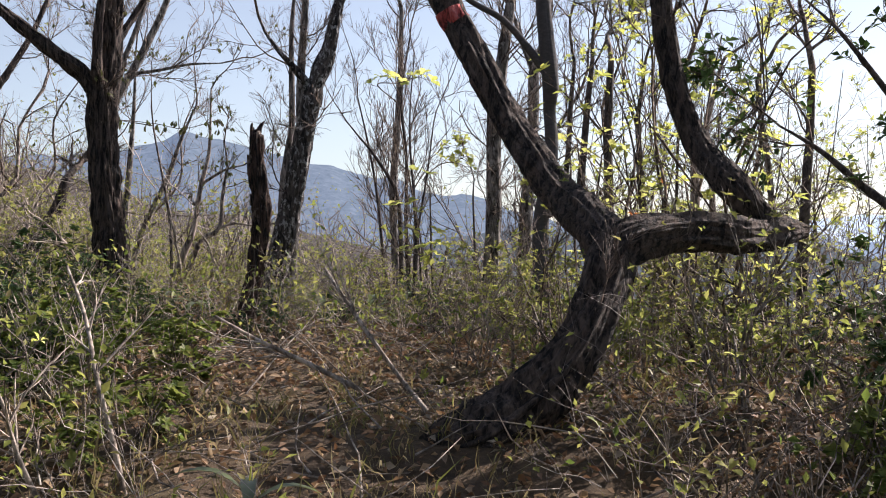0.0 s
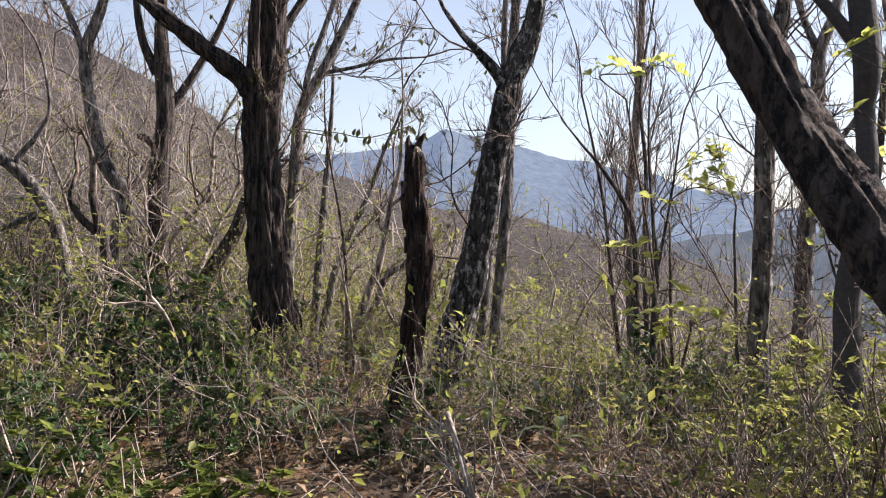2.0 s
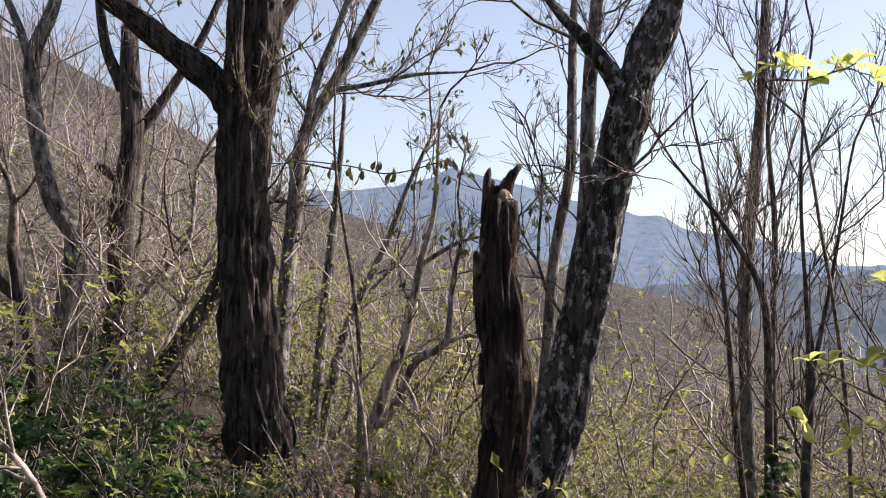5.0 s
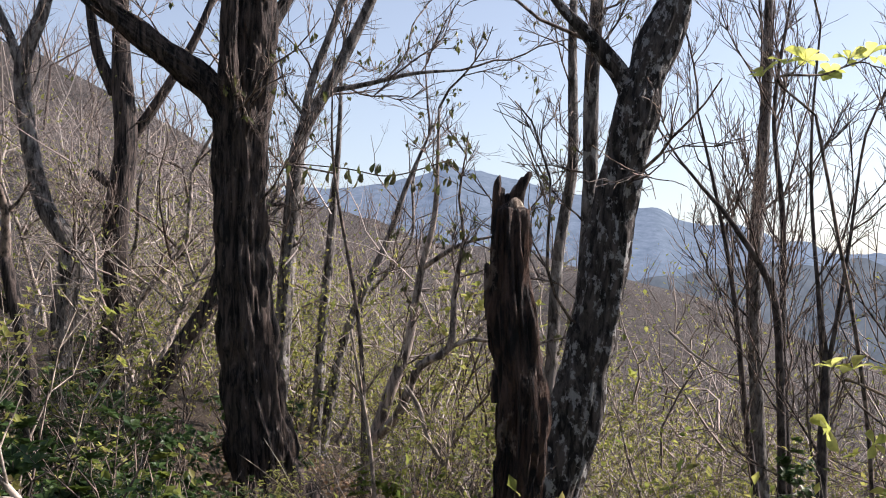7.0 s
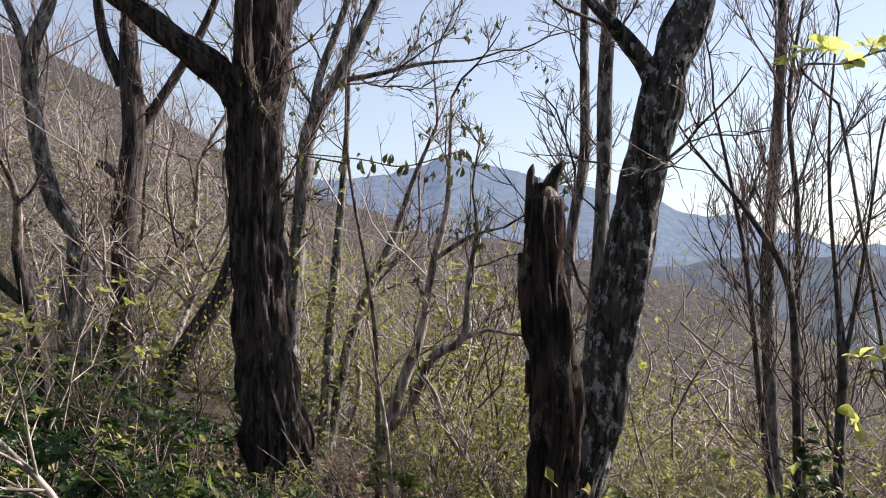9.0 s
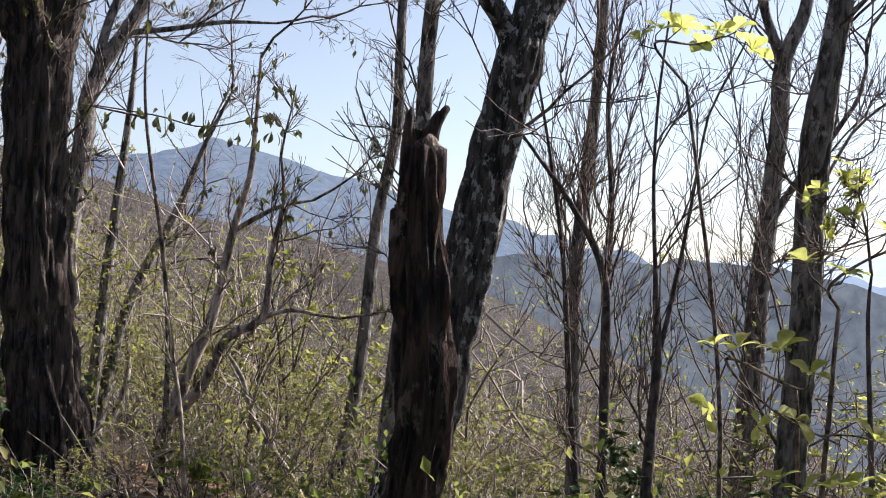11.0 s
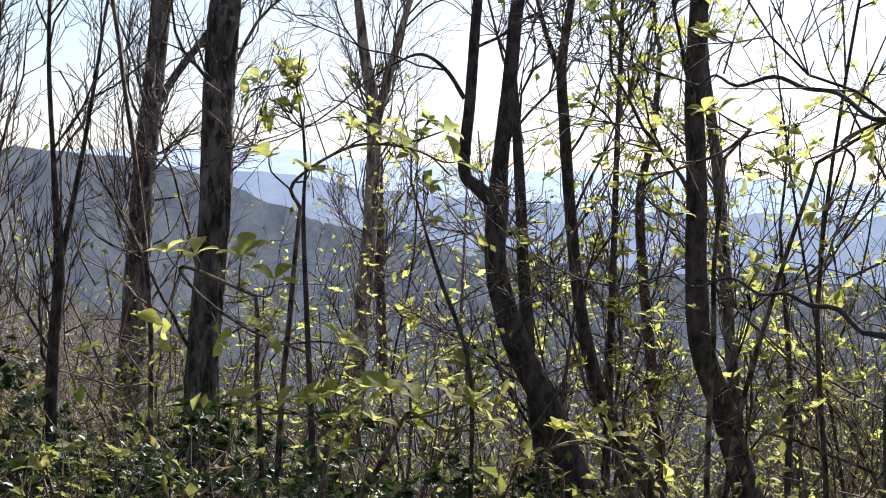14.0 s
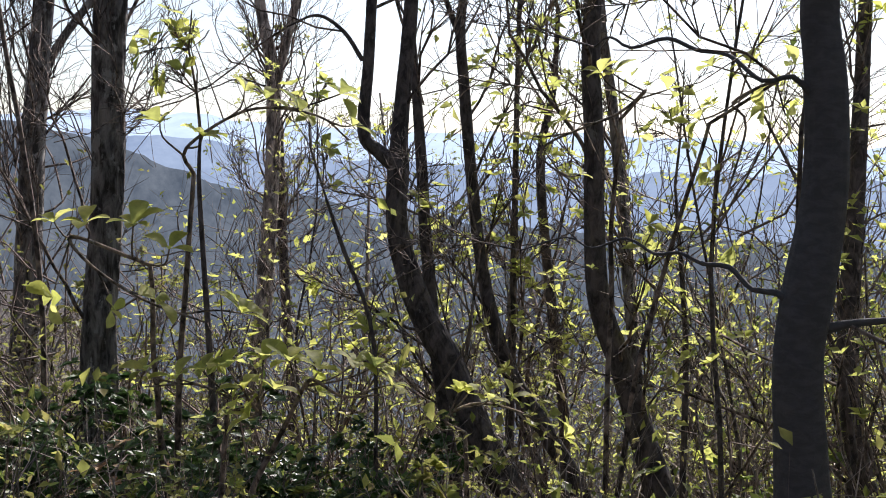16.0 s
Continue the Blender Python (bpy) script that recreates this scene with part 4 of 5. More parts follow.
tree("smooth_tree", "smooth slate-grey tree with dead side branches", BARK_SMOOTH, [(0.62, 6.66, 1.31, 0.063), (0.62, 6.68, 1.5, 0.054), (0.62, 6.7, 1.69, 0.05), (0.64, 6.7, 1.83, 0.052), (0.68, 6.7, 2.05, 0.047), (0.69, 6.72, 2.27, 0.044), (0.68, 6.74, 2.44, 0.041), (0.68, 6.7, 2.63, 0.054), (0.64, 6.7, 3.06, 0.047), (0.61, 6.7, 3.57, 0.04), (0.58, 6.7, 4.07, 0.029)],
     [[(0.63, 6.71, 1.79, 0.0111), (0.59, 6.74, 1.83, 0.0072), (0.59, 6.8, 1.83, 0.0059), (0.6, 6.87, 1.87, 0.0059), (0.6, 6.94, 1.87, 0.0052), (0.59, 7.0, 1.89, 0.0039), (0.59, 7.07, 1.88, 0.0039), (0.58, 7.15, 1.91, 0.0033), (0.55, 7.23, 1.88, 0.0026), (0.54, 7.31, 1.9, 0.0020), (0.48, 7.41, 1.86, 0.0013)],
      [(0.67, 6.7, 2.65, 0.029), (0.54, 6.7, 2.83, 0.025), (0.38, 6.7, 3.01, 0.022), (0.16, 6.7, 3.14, 0.018), (-0.05, 6.7, 3.35, 0.013)],
      [(0.65, 6.69, 1.75, 0.014), (0.7, 6.64, 1.77, 0.009), (0.77, 6.59, 1.78, 0.007), (0.83, 6.54, 1.79, 0.005)],
      [(0.66, 6.73, 2.24, 0.007), (0.63, 6.76, 2.28, 0.006), (0.58, 6.8, 2.27, 0.005), (0.61, 6.91, 2.33, 0.005), (0.64, 7.02, 2.35, 0.005), (0.63, 7.1, 2.38, 0.005), (0.6, 7.18, 2.36, 0.004), (0.6, 7.25, 2.39, 0.003), (0.61, 7.31, 2.37, 0.002)]], seed=34, fine=True, twigs=1.9, twig_len=0.55, relief=furrows(5, 0.03, 34, 0.14), twig_from=0.82, leaf=LEAF_RUSSET, leaf_n=5)
tree("tree", "dark tree behind the smooth grey one", BARK_SHADE, [(2.69, 7.62, 0.64, 0.051), (2.64, 7.7, 1.03, 0.046), (2.64, 7.75, 1.4, 0.044), (2.68, 7.78, 1.97, 0.037), (2.72, 7.81, 2.43, 0.032), (2.74, 7.83, 2.77, 0.028)], seed=35, twigs=2.5, twig_len=0.8, leaf=LEAF_FRESH, leaf_n=90)
tree("sapling", "thin sapling with fresh leaves at its top", BARK_SHADE, [(0.28, 8.63, 0.84, 0.014), (0.27, 8.68, 1.32, 0.012), (0.26, 8.72, 1.67, 0.01), (0.25, 8.75, 1.99, 0.008), (0.26, 8.76, 2.13, 0.005)], seed=36, twigs=1.5, twig_len=0.35, leaf=LEAF_FRESH, leaf_n=24)
tree("sapling", "thin leaning sapling with fresh leaves", BARK_SHADE, [(0.89, 8.62, 1.4, 0.008), (0.81, 8.71, 1.73, 0.008), (0.78, 8.74, 1.84, 0.007), (0.75, 8.77, 1.96, 0.004)], seed=37, twigs=2.0, twig_len=0.35, leaf=LEAF_FRESH, leaf_n=20)
tree("slim_tree", "slim dark forked tree", BARK_SHADE, [(2.98, 9.66, 0.56, 0.032), (2.91, 9.79, 1.52, 0.029), (2.89, 9.85, 2.09, 0.026), (2.96, 9.84, 2.48, 0.019), (2.99, 9.86, 2.93, 0.013)], seed=38, twigs=3.5, twig_len=0.9, leaf=LEAF_FRESH, leaf_n=130)
tree("sapling", "thin sapling beside the smooth grey tree", BARK_SHADE, [(1.62, 7.75, 0.98, 0.012), (1.64, 7.78, 1.4, 0.011), (1.64, 7.82, 1.71, 0.008), (1.63, 7.86, 2.01, 0.005)], seed=39, twigs=2.0, twig_len=0.35, leaf=LEAF_FRESH, leaf_n=20)


# ---- brushwood and undergrowth ----
def bare_tree(seed, tall, mat, leaf_n=0, lean=0.1, name="young_tree", label="thin bare young tree with pale twigs on the slope", thick=1.0, kink=0.32):
    """A thin, crooked, many-branched tree; built at the origin, to be copied."""
    r = np.random.default_rng(seed)
    ob = root(name, (0, 0, 0), label, "tree", "young trees on the slope")
    line = [(0, 0, -0.3, 0.008 * thick * tall)]
    x, y = 0.0, 0.0
    for f in (0.12, 0.26, 0.42, 0.6, 0.8, 1.0) if thick > 1.2 else (0.2, 0.45, 0.7, 1.0):
        x, y = x + r.normal(lean, kink) * tall * 0.17, y + r.normal(0, kink) * tall * 0.17
        line.append((x, y, tall * f, 0.0068 * thick * tall * (1.08 - 0.85 * f)))
    part("trunk", limb_shape(line, 0.3, 7, furrows(4, 0.06, seed, 0.15)), mat, ob)
    s, tips = Shape(), []
    c = smooth_line(line, 0.15)
    for n in range(int(9 + tall)):
        f = r.uniform(0.22, 0.98)
        i = int(f * (len(c) - 2))
        w = turn_towards(c[i + 1, :3] - c[i, :3], r.uniform(0.35, 0.95), r.uniform(0, 6.28))
        ramify(r, s, c[i, :3], w, tall * 0.42 * r.uniform(0.5, 1.1) * (1.15 - 0.55 * f), c[i, 3] * 0.6, 2, 3, tips, (0.4, 1.0), 0.3, 0.26, (3, 5), 0.36)
    tagged(part("crown", s, TWIG_PALE if seed % 2 else TWIG, ob), kind="stuff")
    if leaf_n:
        ls = Shape()
        whorls(r, ls, [tips[i] for i in r.integers(0, len(tips), leaf_n)], 3, 0.05)
        tagged(part("foliage", ls, LEAF_YOUNG, ob), kind="stuff")
    return ob


def shrub(seed, tall, wide, stems, leaf, leaf_size, tufts, many, label, mat=TWIG, name="shrub", depth=1, group="shrubs under the trees", upright=0.5):
    """A shrub: several stems from one root, side twigs and tufts of leaves."""
    r = np.random.default_rng(seed)
    ob = root(name, (0, 0, 0), label, "shrub", group)
    tips, ls = [], Shape()
    for _ in range(stems):
        a, o = r.uniform(0, 6.28), r.uniform(0.15, 1.0) * wide / max(tall, 0.1)
        w = unit(np.array([math.cos(a) * o, math.sin(a) * o, 1.0]))
        s = Shape()
        ramify(r, s, (0.05 * math.cos(a), 0.05 * math.sin(a), -0.08), w, tall * r.uniform(0.65, 1.15), 0.006 + 0.005 * tall, depth + 1, 3, tips, (0.4, 1.0), upright, 0.22, (3, 5), 0.22)
        tagged(part("stem", s, mat, ob))
    if leaf is not None:
        whorls(r, ls, [tips[i] for i in r.integers(0, len(tips), tufts)], many, leaf_size)
        tagged(part("foliage", ls, leaf, ob), kind="stuff")
    return ob


USED = set()
# strips along the camera's sightlines to the tree feet: both ends, half the width, how high plants may stand
SIGHT_STRIPS = ((-0.95, 5.2, -2.85, 9.5, 0.32, 0.34), (-0.45, 4.2, -1.42, 8.3, 0.38, 0.30), (-0.2, 2.5, -2.75, 9.3, 0.25, 0.36))


def sight_limit(x, y):
    """How high a plant may stand at a place without hiding the tree feet from the camera."""
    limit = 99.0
    for x0, y0, x1, y1, half, tall in SIGHT_STRIPS:
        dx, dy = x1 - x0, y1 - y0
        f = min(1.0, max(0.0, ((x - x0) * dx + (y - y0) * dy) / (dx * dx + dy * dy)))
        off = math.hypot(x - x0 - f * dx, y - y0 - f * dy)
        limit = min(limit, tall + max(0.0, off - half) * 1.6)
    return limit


def scatter(prototypes, places, r, scales=(0.8, 1.2), sink=0.0, tilt=6.0):
    """Copies of the prototypes at the places; the first use of each is the prototype itself."""
    for n, (x, y) in enumerate(places):
        p = prototypes[n % len(prototypes)]
        tall = max(v[2] for c in p.children for v in c.bound_box)
        k = min(r.uniform(*scales), max(0.22, sight_limit(x, y) / tall))
        m = pose(x, y, float(height(x, y)) - sink, r.uniform(-tilt, tilt), r.uniform(-tilt, tilt), r.uniform(0, 360))
        if p.name in USED:
            ob = copy_thing(p, m)
        else:
            USED.add(p.name)
            ob = p
            ob.matrix_basis = m
        ob.scale = (k, k, k)


WAY = np.array([(0.0, -0.6), (0.06, 0.5), (0.15, 1.1), (0.18, 1.7), (0.05, 2.4), (-0.1, 2.9), (-0.2, 3.4), (-0.4, 3.8), (-0.6, 4.2), (-0.8, 4.6), (-1.1, 4.9), (-1.25, 5.2), (-1.33, 5.5)])


def clear_of_way(x, y, gap):
    return np.hypot(WAY[:, 0] - x, WAY[:, 1] - y).min() > gap


def pick(r, count, az, dist, gap=0.0, keep=None):
    """Places round the ridge: degrees to the left and metres from (-0.6, 4)."""
    out = []
    while len(out) < count:
        a, d = radians(r.uniform(*az)), math.sqrt(r.uniform(dist[0] ** 2, dist[1] ** 2))
        x, y = -0.6 - math.sin(a) * d, 4 + math.cos(a) * d
        if clear_of_way(x, y, gap) and (keep is None or keep(x, y)):
            out.append((x, y))
    return out


rs = np.random.default_rng(31)
young = [bare_tree(101, 5.5, BARK_PALE, 0, 0.15, thick=1.3), bare_tree(102, 6.5, BARK_GREY, 90, 0.2), bare_tree(103, 4.5, BARK_SHADE, 140, 0.25), bare_tree(104, 7.0, BARK_PALE, 0, 0.2, thick=1.3),
         bare_tree(105, 5.0, BARK_GREY, 160, 0.3), bare_tree(106, 6.0, BARK_SHADE)]
young_low = [bare_tree(107, 5.2, BARK_PALE, 150, 0.35, thick=1.3), bare_tree(108, 4.8, BARK_SHADE, 180), bare_tree(109, 5.5, BARK_PALE, 120, 0.2, thick=1.25)]
scatter(young, pick(rs, 5, (18, 55), (9, 20), 3) + pick(rs, 9, (16, 58), (20, 44)), rs, (0.42, 0.8), 0.1, 14)
scatter(young_low, pick(rs, 12, (-14, 18), (7.5, 13)), rs, (0.26, 0.36), 0.1, 22)
scatter(young_low, pick(rs, 16, (-14, 18), (14, 28)), rs, (0.45, 0.8), 0.1, 16)
scatter(young_low, pick(rs, 5, (-72, -14), (8.5, 15)) + pick(rs, 9, (-72, -8), (15, 36)), rs, (0.6, 1.0), 0.1, 9)

crooked = [bare_tree(s, 4.5, BARK_PALE if s < 113 else BARK_GREY, 0 if s % 2 else 80, 0.15, "crooked_tree", "crooked pale-barked bare tree on the wooded bank", 1.5, 0.42) for s in (111, 112, 113)]
scatter(crooked, pick(rs, 15, (18, 52), (9, 16), 3) + pick(rs, 14, (2, 50), (12, 24), 3), rs, (0.45, 0.8), 0.1, 14)

brush = [shrub(s, 1.7, 0.8, 7, LEAF_YOUNG, 0.055, 150, 3, "twiggy shrub coming into yellow-green leaf", TWIG_PALE if s % 2 else TWIG) for s in (201, 202, 203, 204)]
scatter(brush, pick(rs, 42, (-80, 55), (6.0, 16), 2.4, lambda x, y: x + y > 8.5), rs, (0.7, 1.35), 0.05)
low = [shrub(211, 0.5, 0.5, 6, LEAF_YOUNG, 0.045, 150, 3, "low twiggy shrub with small fresh leaves", TWIG, "low_shrub", 0, "low shrubs beside the way", 0.2),
       shrub(212, 0.5, 0.55, 7, LEAF_MID, 0.047, 180, 4, "low shrub with small mid-green leaves", TWIG, "low_shrub", 0, "low shrubs beside the way", 0.2),
       shrub(213, 0.55, 0.5, 6, LEAF_DEAD, 0.034, 110, 2, "low bare shrub with withered brown leaves", TWIG_PALE, "low_shrub", 0, "low shrubs beside the way", 0.2),
       shrub(214, 0.6, 0.5, 6, LEAF_MID, 0.044, 190, 3, "low shrub with small mid-green leaves", TWIG_PALE, "low_shrub", 0, "low shrubs beside the way", 0.3)]
scatter(low, pick(rs, 46, (-100, 100), (0.0, 6.5), 0.9) + pick(rs, 70, (-60, 75), (1.6, 6.2), 1.5, lambda x, y: y > 4.0) + pick(rs, 24, (30, 110), (0.8, 4.0), 1.4, lambda x, y: y > 2.5), rs, (0.6, 1.2), 0.02)
scatter(brush, [(-2.9, 4.9), (-3.4, 5.5), (-3.0, 6.8), (-3.6, 6.4), (1.0, 5.4), (1.4, 4.9), (1.2, 4.3), (0.6, 4.9), (0.2, 5.2)], rs, (0.4, 0.62), 0.02)
scatter(brush, pick(rs, 30, (28, 62), (4.5, 10.5), 2.5), rs, (0.4, 0.75), 0.03)
scatter(brush, [(x, y) for x, y in zip(rs.uniform(-2.7, -1.5, 12), rs.uniform(8.3, 10.2, 12))], rs, (0.3, 0.5), 0.02)
scatter(low[1:2] + low[3:], [(x, y) for x, y in zip(rs.uniform(-2.9, -1.0, 26), rs.uniform(2.6, 5.4, 26))] + [(x, y) for x, y in zip(rs.uniform(0.85, 2.3, 9), rs.uniform(2.7, 4.8, 9))], rs, (0.55, 1.0), 0.02)
scatter(low[2:3], [(x, y) for x, y in zip(rs.uniform(0.7, 2.3, 14), rs.uniform(2.6, 4.8, 14))], rs, (0.6, 1.0), 0.02)
scatter(brush, [(-0.9, 6.9), (-0.5, 7.3), (-0.3, 6.5), (0.1, 7.0), (0.2, 6.2), (-1.9, 7.6), (-1.0, 7.8), (-0.7, 8.0), (0.5, 5.6), (0.1, 5.3), (-1.6, 8.2), (0.6, 6.0)], rs, (0.28, 0.42), 0.02)
ever = [shrub(s, 0.75, 0.6, 8, LEAF_EVERGREEN, 0.042, 430, 4, "dark glossy-leaved evergreen shrub", TWIG, "evergreen_shrub", 1, "evergreen shrubs") for s in (221, 222, 223)]
scatter(ever, [(-3.6, 6.6), (-2.9, 7.6), (-4.6, 8.0), (-3.9, 9.4), (-5.2, 9.6), (-4.4, 5.6), (-3.0, 5.9), (-5.6, 7.0), (-6.2, 10.6), (-5.0, 11.0), (-7.0, 9.0), (-6.6, 7.6),
               (2.3, 5.4), (1.9, 3.6)], rs, (0.75, 1.25), 0.03)
scatter(ever, [(-1.2 - math.sin(a) * d, 5.2 + math.cos(a) * d) for a, d in zip(np.radians(rs.uniform(21, 42, 22)), rs.uniform(2.5, 6.5, 22))], rs, (0.65, 1.05), 0.03)
scatter(ever, [(x, y) for x, y in zip(rs.uniform(-2.9, -1.2, 18), rs.uniform(4.3, 7.2, 18)) if clear_of_way(x, y, 0.75)] + [(-1.0, 6.4), (-0.7, 6.9), (-1.2, 7.4), (-2.1, 3.6), (-2.5, 3.0), (-1.9, 4.1), (-2.0, 5.2), (-2.6, 5.9), (-1.9, 6.2), (-2.3, 7.0), (-2.5, 4.4)], rs, (0.45, 0.75), 0.02)
dense = [shrub(s, 0.85, 0.42, 9, LEAF_EVERGREEN, 0.046, 900, 4, "dense dark evergreen bush at the foot of a tree", TWIG, "evergreen_bush", 1, "evergreen shrubs") for s in (224, 225)]
scatter(dense, [(-0.05, 9.63), (0.45, 9.35), (0.12, 10.05), (-0.35, 9.95), (-0.3, 9.3), (-0.1, 10.6)], rs, (0.85, 1.05), 0.03)
scatter(ever, [(0.09, 9.75), (-0.05, 8.97), (0.2, 10.5), (0.29, 8.75), (0.6, 9.4), (0.15, 8.5), (0.75, 8.7), (1.2, 8.9), (-0.4, 8.7)], rs, (0.8, 1.1), 0.03)


# ---- leafy sprays near the way ----
def spray_bush(name, label, foot, sprays, seed, size=0.085, many=5):
    """Thin stems that carry rosettes of large fresh leaves."""
    r = np.random.default_rng(seed)
    ob = root(name, (foot[0], foot[1], float(height(*foot)) - 0.03), label, "shrub", "fresh-leaved bushes")
    off = np.array(ob.location)
    for hub, tips in sprays:
        hub = np.array(hub) - off
        s = Shape()
        k = smooth_line([(0, 0, -0.1, 0.011), (*(hub * [0.35, 0.35, 0.5] + r.normal(0, 0.03, 3)), 0.009), (*hub, 0.006)], 0.05)
        s.tube(k[:, :3] + 0.012 * (value_noise(k[:, :1] * 9, k[:, 1:2] * 9, k[:, 2:3] * [[4, 5, 6]]) - 0.5), k[:, 3], 6)
        ends, places = [], np.array(tips) - off
        lean = unit(places[-1] - places[0] + 1e-6)
        places = places[np.argsort((places - hub) @ lean)]
        if np.linalg.norm(places[0] - hub) > np.linalg.norm(places[-1] - hub):
            places = places[::-1]
        knots = [(*hub, 0.0055)]
        for a in range(0, len(places), 2):
            mean = places[a:a + 2].mean(0) + [0, 0, -0.035]
            knots.append((*(mean + r.normal(0, 0.01, 3)), 0.005 - 0.003 * a / len(places)))
        main = smooth_line(knots, 0.02)
        s.tube(main[:, :3], main[:, 3], 6)
        for t in places:
            i = np.argmin(np.linalg.norm(main[:, :3] - t, axis=1) + 0.2 * np.abs(np.linspace(0, 1, len(main)) - 0.4))
            start = main[max(0, i - 3), :3]
            mid = start + (t - start) * 0.6 + r.normal(0, 0.008, 3) - [0, 0, 0.006]
            q = smooth_line([(*start, 0.003), (*mid, 0.0026), (*t, 0.002)], 0.02)
            s.tube(q[:, :3], q[:, 3], 5)
            ends.append((t, unit(unit(t - start + 1e-6) + np.array([0, 0, 0.6]))))
        part("stem", s, TWIG, ob)
        for e in ends:
            ls = Shape()
            whorls(r, ls, [e], many, size * 0.82, True)
            tagged(part("leaf_rosette", ls, LEAF_FRESH, ob), kind="stuff")
    return ob


spray_bush("leafy_bush", "thin bush with rosettes of bright fresh leaves", (-0.05, 8.25),
           [((-0.1, 8.05, 2.02), [(-0.2, 8.04, 2.15), (-0.11, 7.98, 2.12), (-0.02, 7.93, 2.24), (0.02, 7.89, 2.22), (0.09, 7.84, 2.19), (0.18, 7.79, 2.24), (0.2, 7.76, 2.16)]),
            ((-0.2, 8.1, 1.78), [(-0.42, 8.18, 1.89), (-0.36, 8.13, 1.89), (-0.26, 8.06, 1.89), (-0.19, 8.0, 1.83), (-0.31, 8.08, 1.67), (-0.22, 8.02, 1.7), (-0.43, 8.16, 1.7), (-0.04, 7.89, 1.67)])], 51)
spray_bush("leafy_bush", "low bush with a crowded row of fresh leaves", (-0.05, 7.9),
           [((-0.12, 7.8, 1.45), [(-0.3, 7.88, 1.55), (-0.24, 7.84, 1.53), (-0.19, 7.8, 1.55), (-0.14, 7.77, 1.56), (-0.11, 7.74, 1.51), (-0.07, 7.72, 1.58), (-0.1, 7.73, 1.44), (-0.05, 7.7, 1.51), (-0.13, 7.75, 1.46)]),
            ((0.02, 7.7, 1.48), [(-0.02, 7.68, 1.58), (0.04, 7.64, 1.56), (0.11, 7.59, 1.58), (0.15, 7.56, 1.57), (0.05, 7.66, 1.5), (0.2, 7.56, 1.52)])], 52, 0.08)
spray_bush("leafy_bush", "low bush of fresh leaves under the crooked tree", (0.6, 7.75),
           [((0.55, 7.68, 1.32), [(0.45, 7.7, 1.36), (0.51, 7.67, 1.44), (0.53, 7.65, 1.44), (0.58, 7.62, 1.42), (0.63, 7.58, 1.43), (0.75, 7.49, 1.32), (0.71, 7.52, 1.38)])], 53, 0.07)
spray_bush("leafy_bush", "tall thin bush with fresh leaves against the sky", (1.02, 7.55),
           [((0.9, 7.48, 2.2), [(0.87, 7.48, 2.33), (0.98, 7.38, 2.29), (0.92, 7.42, 2.16), (0.84, 7.5, 2.33), (0.69, 7.6, 2.15), (0.76, 7.55, 2.2), (0.78, 7.5, 2.05)]),
            ((1.1, 7.33, 2.2), [(1.08, 7.31, 2.36), (1.17, 7.24, 2.37), (1.23, 7.17, 2.23), (1.26, 7.17, 2.37), (1.05, 7.32, 2.21), (1.11, 7.23, 1.87), (1.19, 7.21, 2.25), (1.07, 7.29, 2.07)])], 54, 0.075, 4)
spray_bush("leafy_bush", "slender bush lifting a high row of bright leaves", (-0.15, 9.1),
           [((-0.4, 8.9, 2.8), [(-0.6, 8.76, 2.93), (-0.52, 8.8, 2.98), (-0.44, 8.85, 3.0), (-0.34, 8.95, 2.96), (-0.26, 9.05, 3.04), (-0.18, 9.1, 3.06), (-0.1, 9.15, 3.0)])], 55, 0.095)
def hanging_sprig(name, label, foot, hub, tips, seed):
    """A sapling whose thin side branch carries small limp leaves."""
    r = np.random.default_rng(seed)
    ob = root(name, (foot[0], foot[1], float(height(*foot)) - 0.03), label, "sapling", "saplings with limp leaves")
    off = np.array(ob.location)
    s, hub = Shape(), np.array(hub) - off
    k = smooth_line([(0, 0, -0.1, 0.016), (*(hub * [0.4, 0.4, 0.5] + [0.05, 0, 0]), 0.012), (*hub, 0.008), (*(hub * [1.1, 1.1, 1.25]), 0.004)], 0.06)
    s.tube(k[:, :3], k[:, 3], 7)
    ramify(r, s, hub * [1.1, 1.1, 1.25], (0.1, 0.1, 1), 0.8, 0.004, 2, 4)
    q = smooth_line([(*hub, 0.006)] + [(*(np.array(t) - off), 0.004) for t in tips[::3]], 0.05)
    s.tube(q[:, :3], q[:, 3], 5)
    part("stem", s, TWIG, ob)
    for t in tips:
        at = np.repeat((np.array(t) - off)[None], 4, 0) + r.normal(0, 0.02, (4, 3))
        ls = Shape()
        ls.leaves(at, r.normal(0, 0.35, (4, 3)) + [0, 0, -1.0], r.normal(0, 1, (4, 3)), r.uniform(0.05, 0.085, 4), 0.034, True, 0.2)
        tagged(part("limp_leaves", ls, LEAF_LIMP, ob), kind="stuff")


hanging_sprig("limp_sapling", "thin sapling with limp young olive leaves", (-2.6, 10.1), (-2.75, 10.0, 2.72), [(-3.22, 10.42, 2.83), (-3.1, 10.45, 2.79), (-2.95, 10.48, 2.81), (-2.86, 10.51, 2.8), (-2.77, 10.53, 2.8), (-2.69, 10.55, 2.82), (-2.6, 10.57, 2.76), (-2.45, 10.61, 2.74), (-2.34, 10.64, 2.73), (-2.26, 10.66, 2.86), (-2.24, 10.66, 2.75), (-2.35, 10.63, 2.8)], 56)
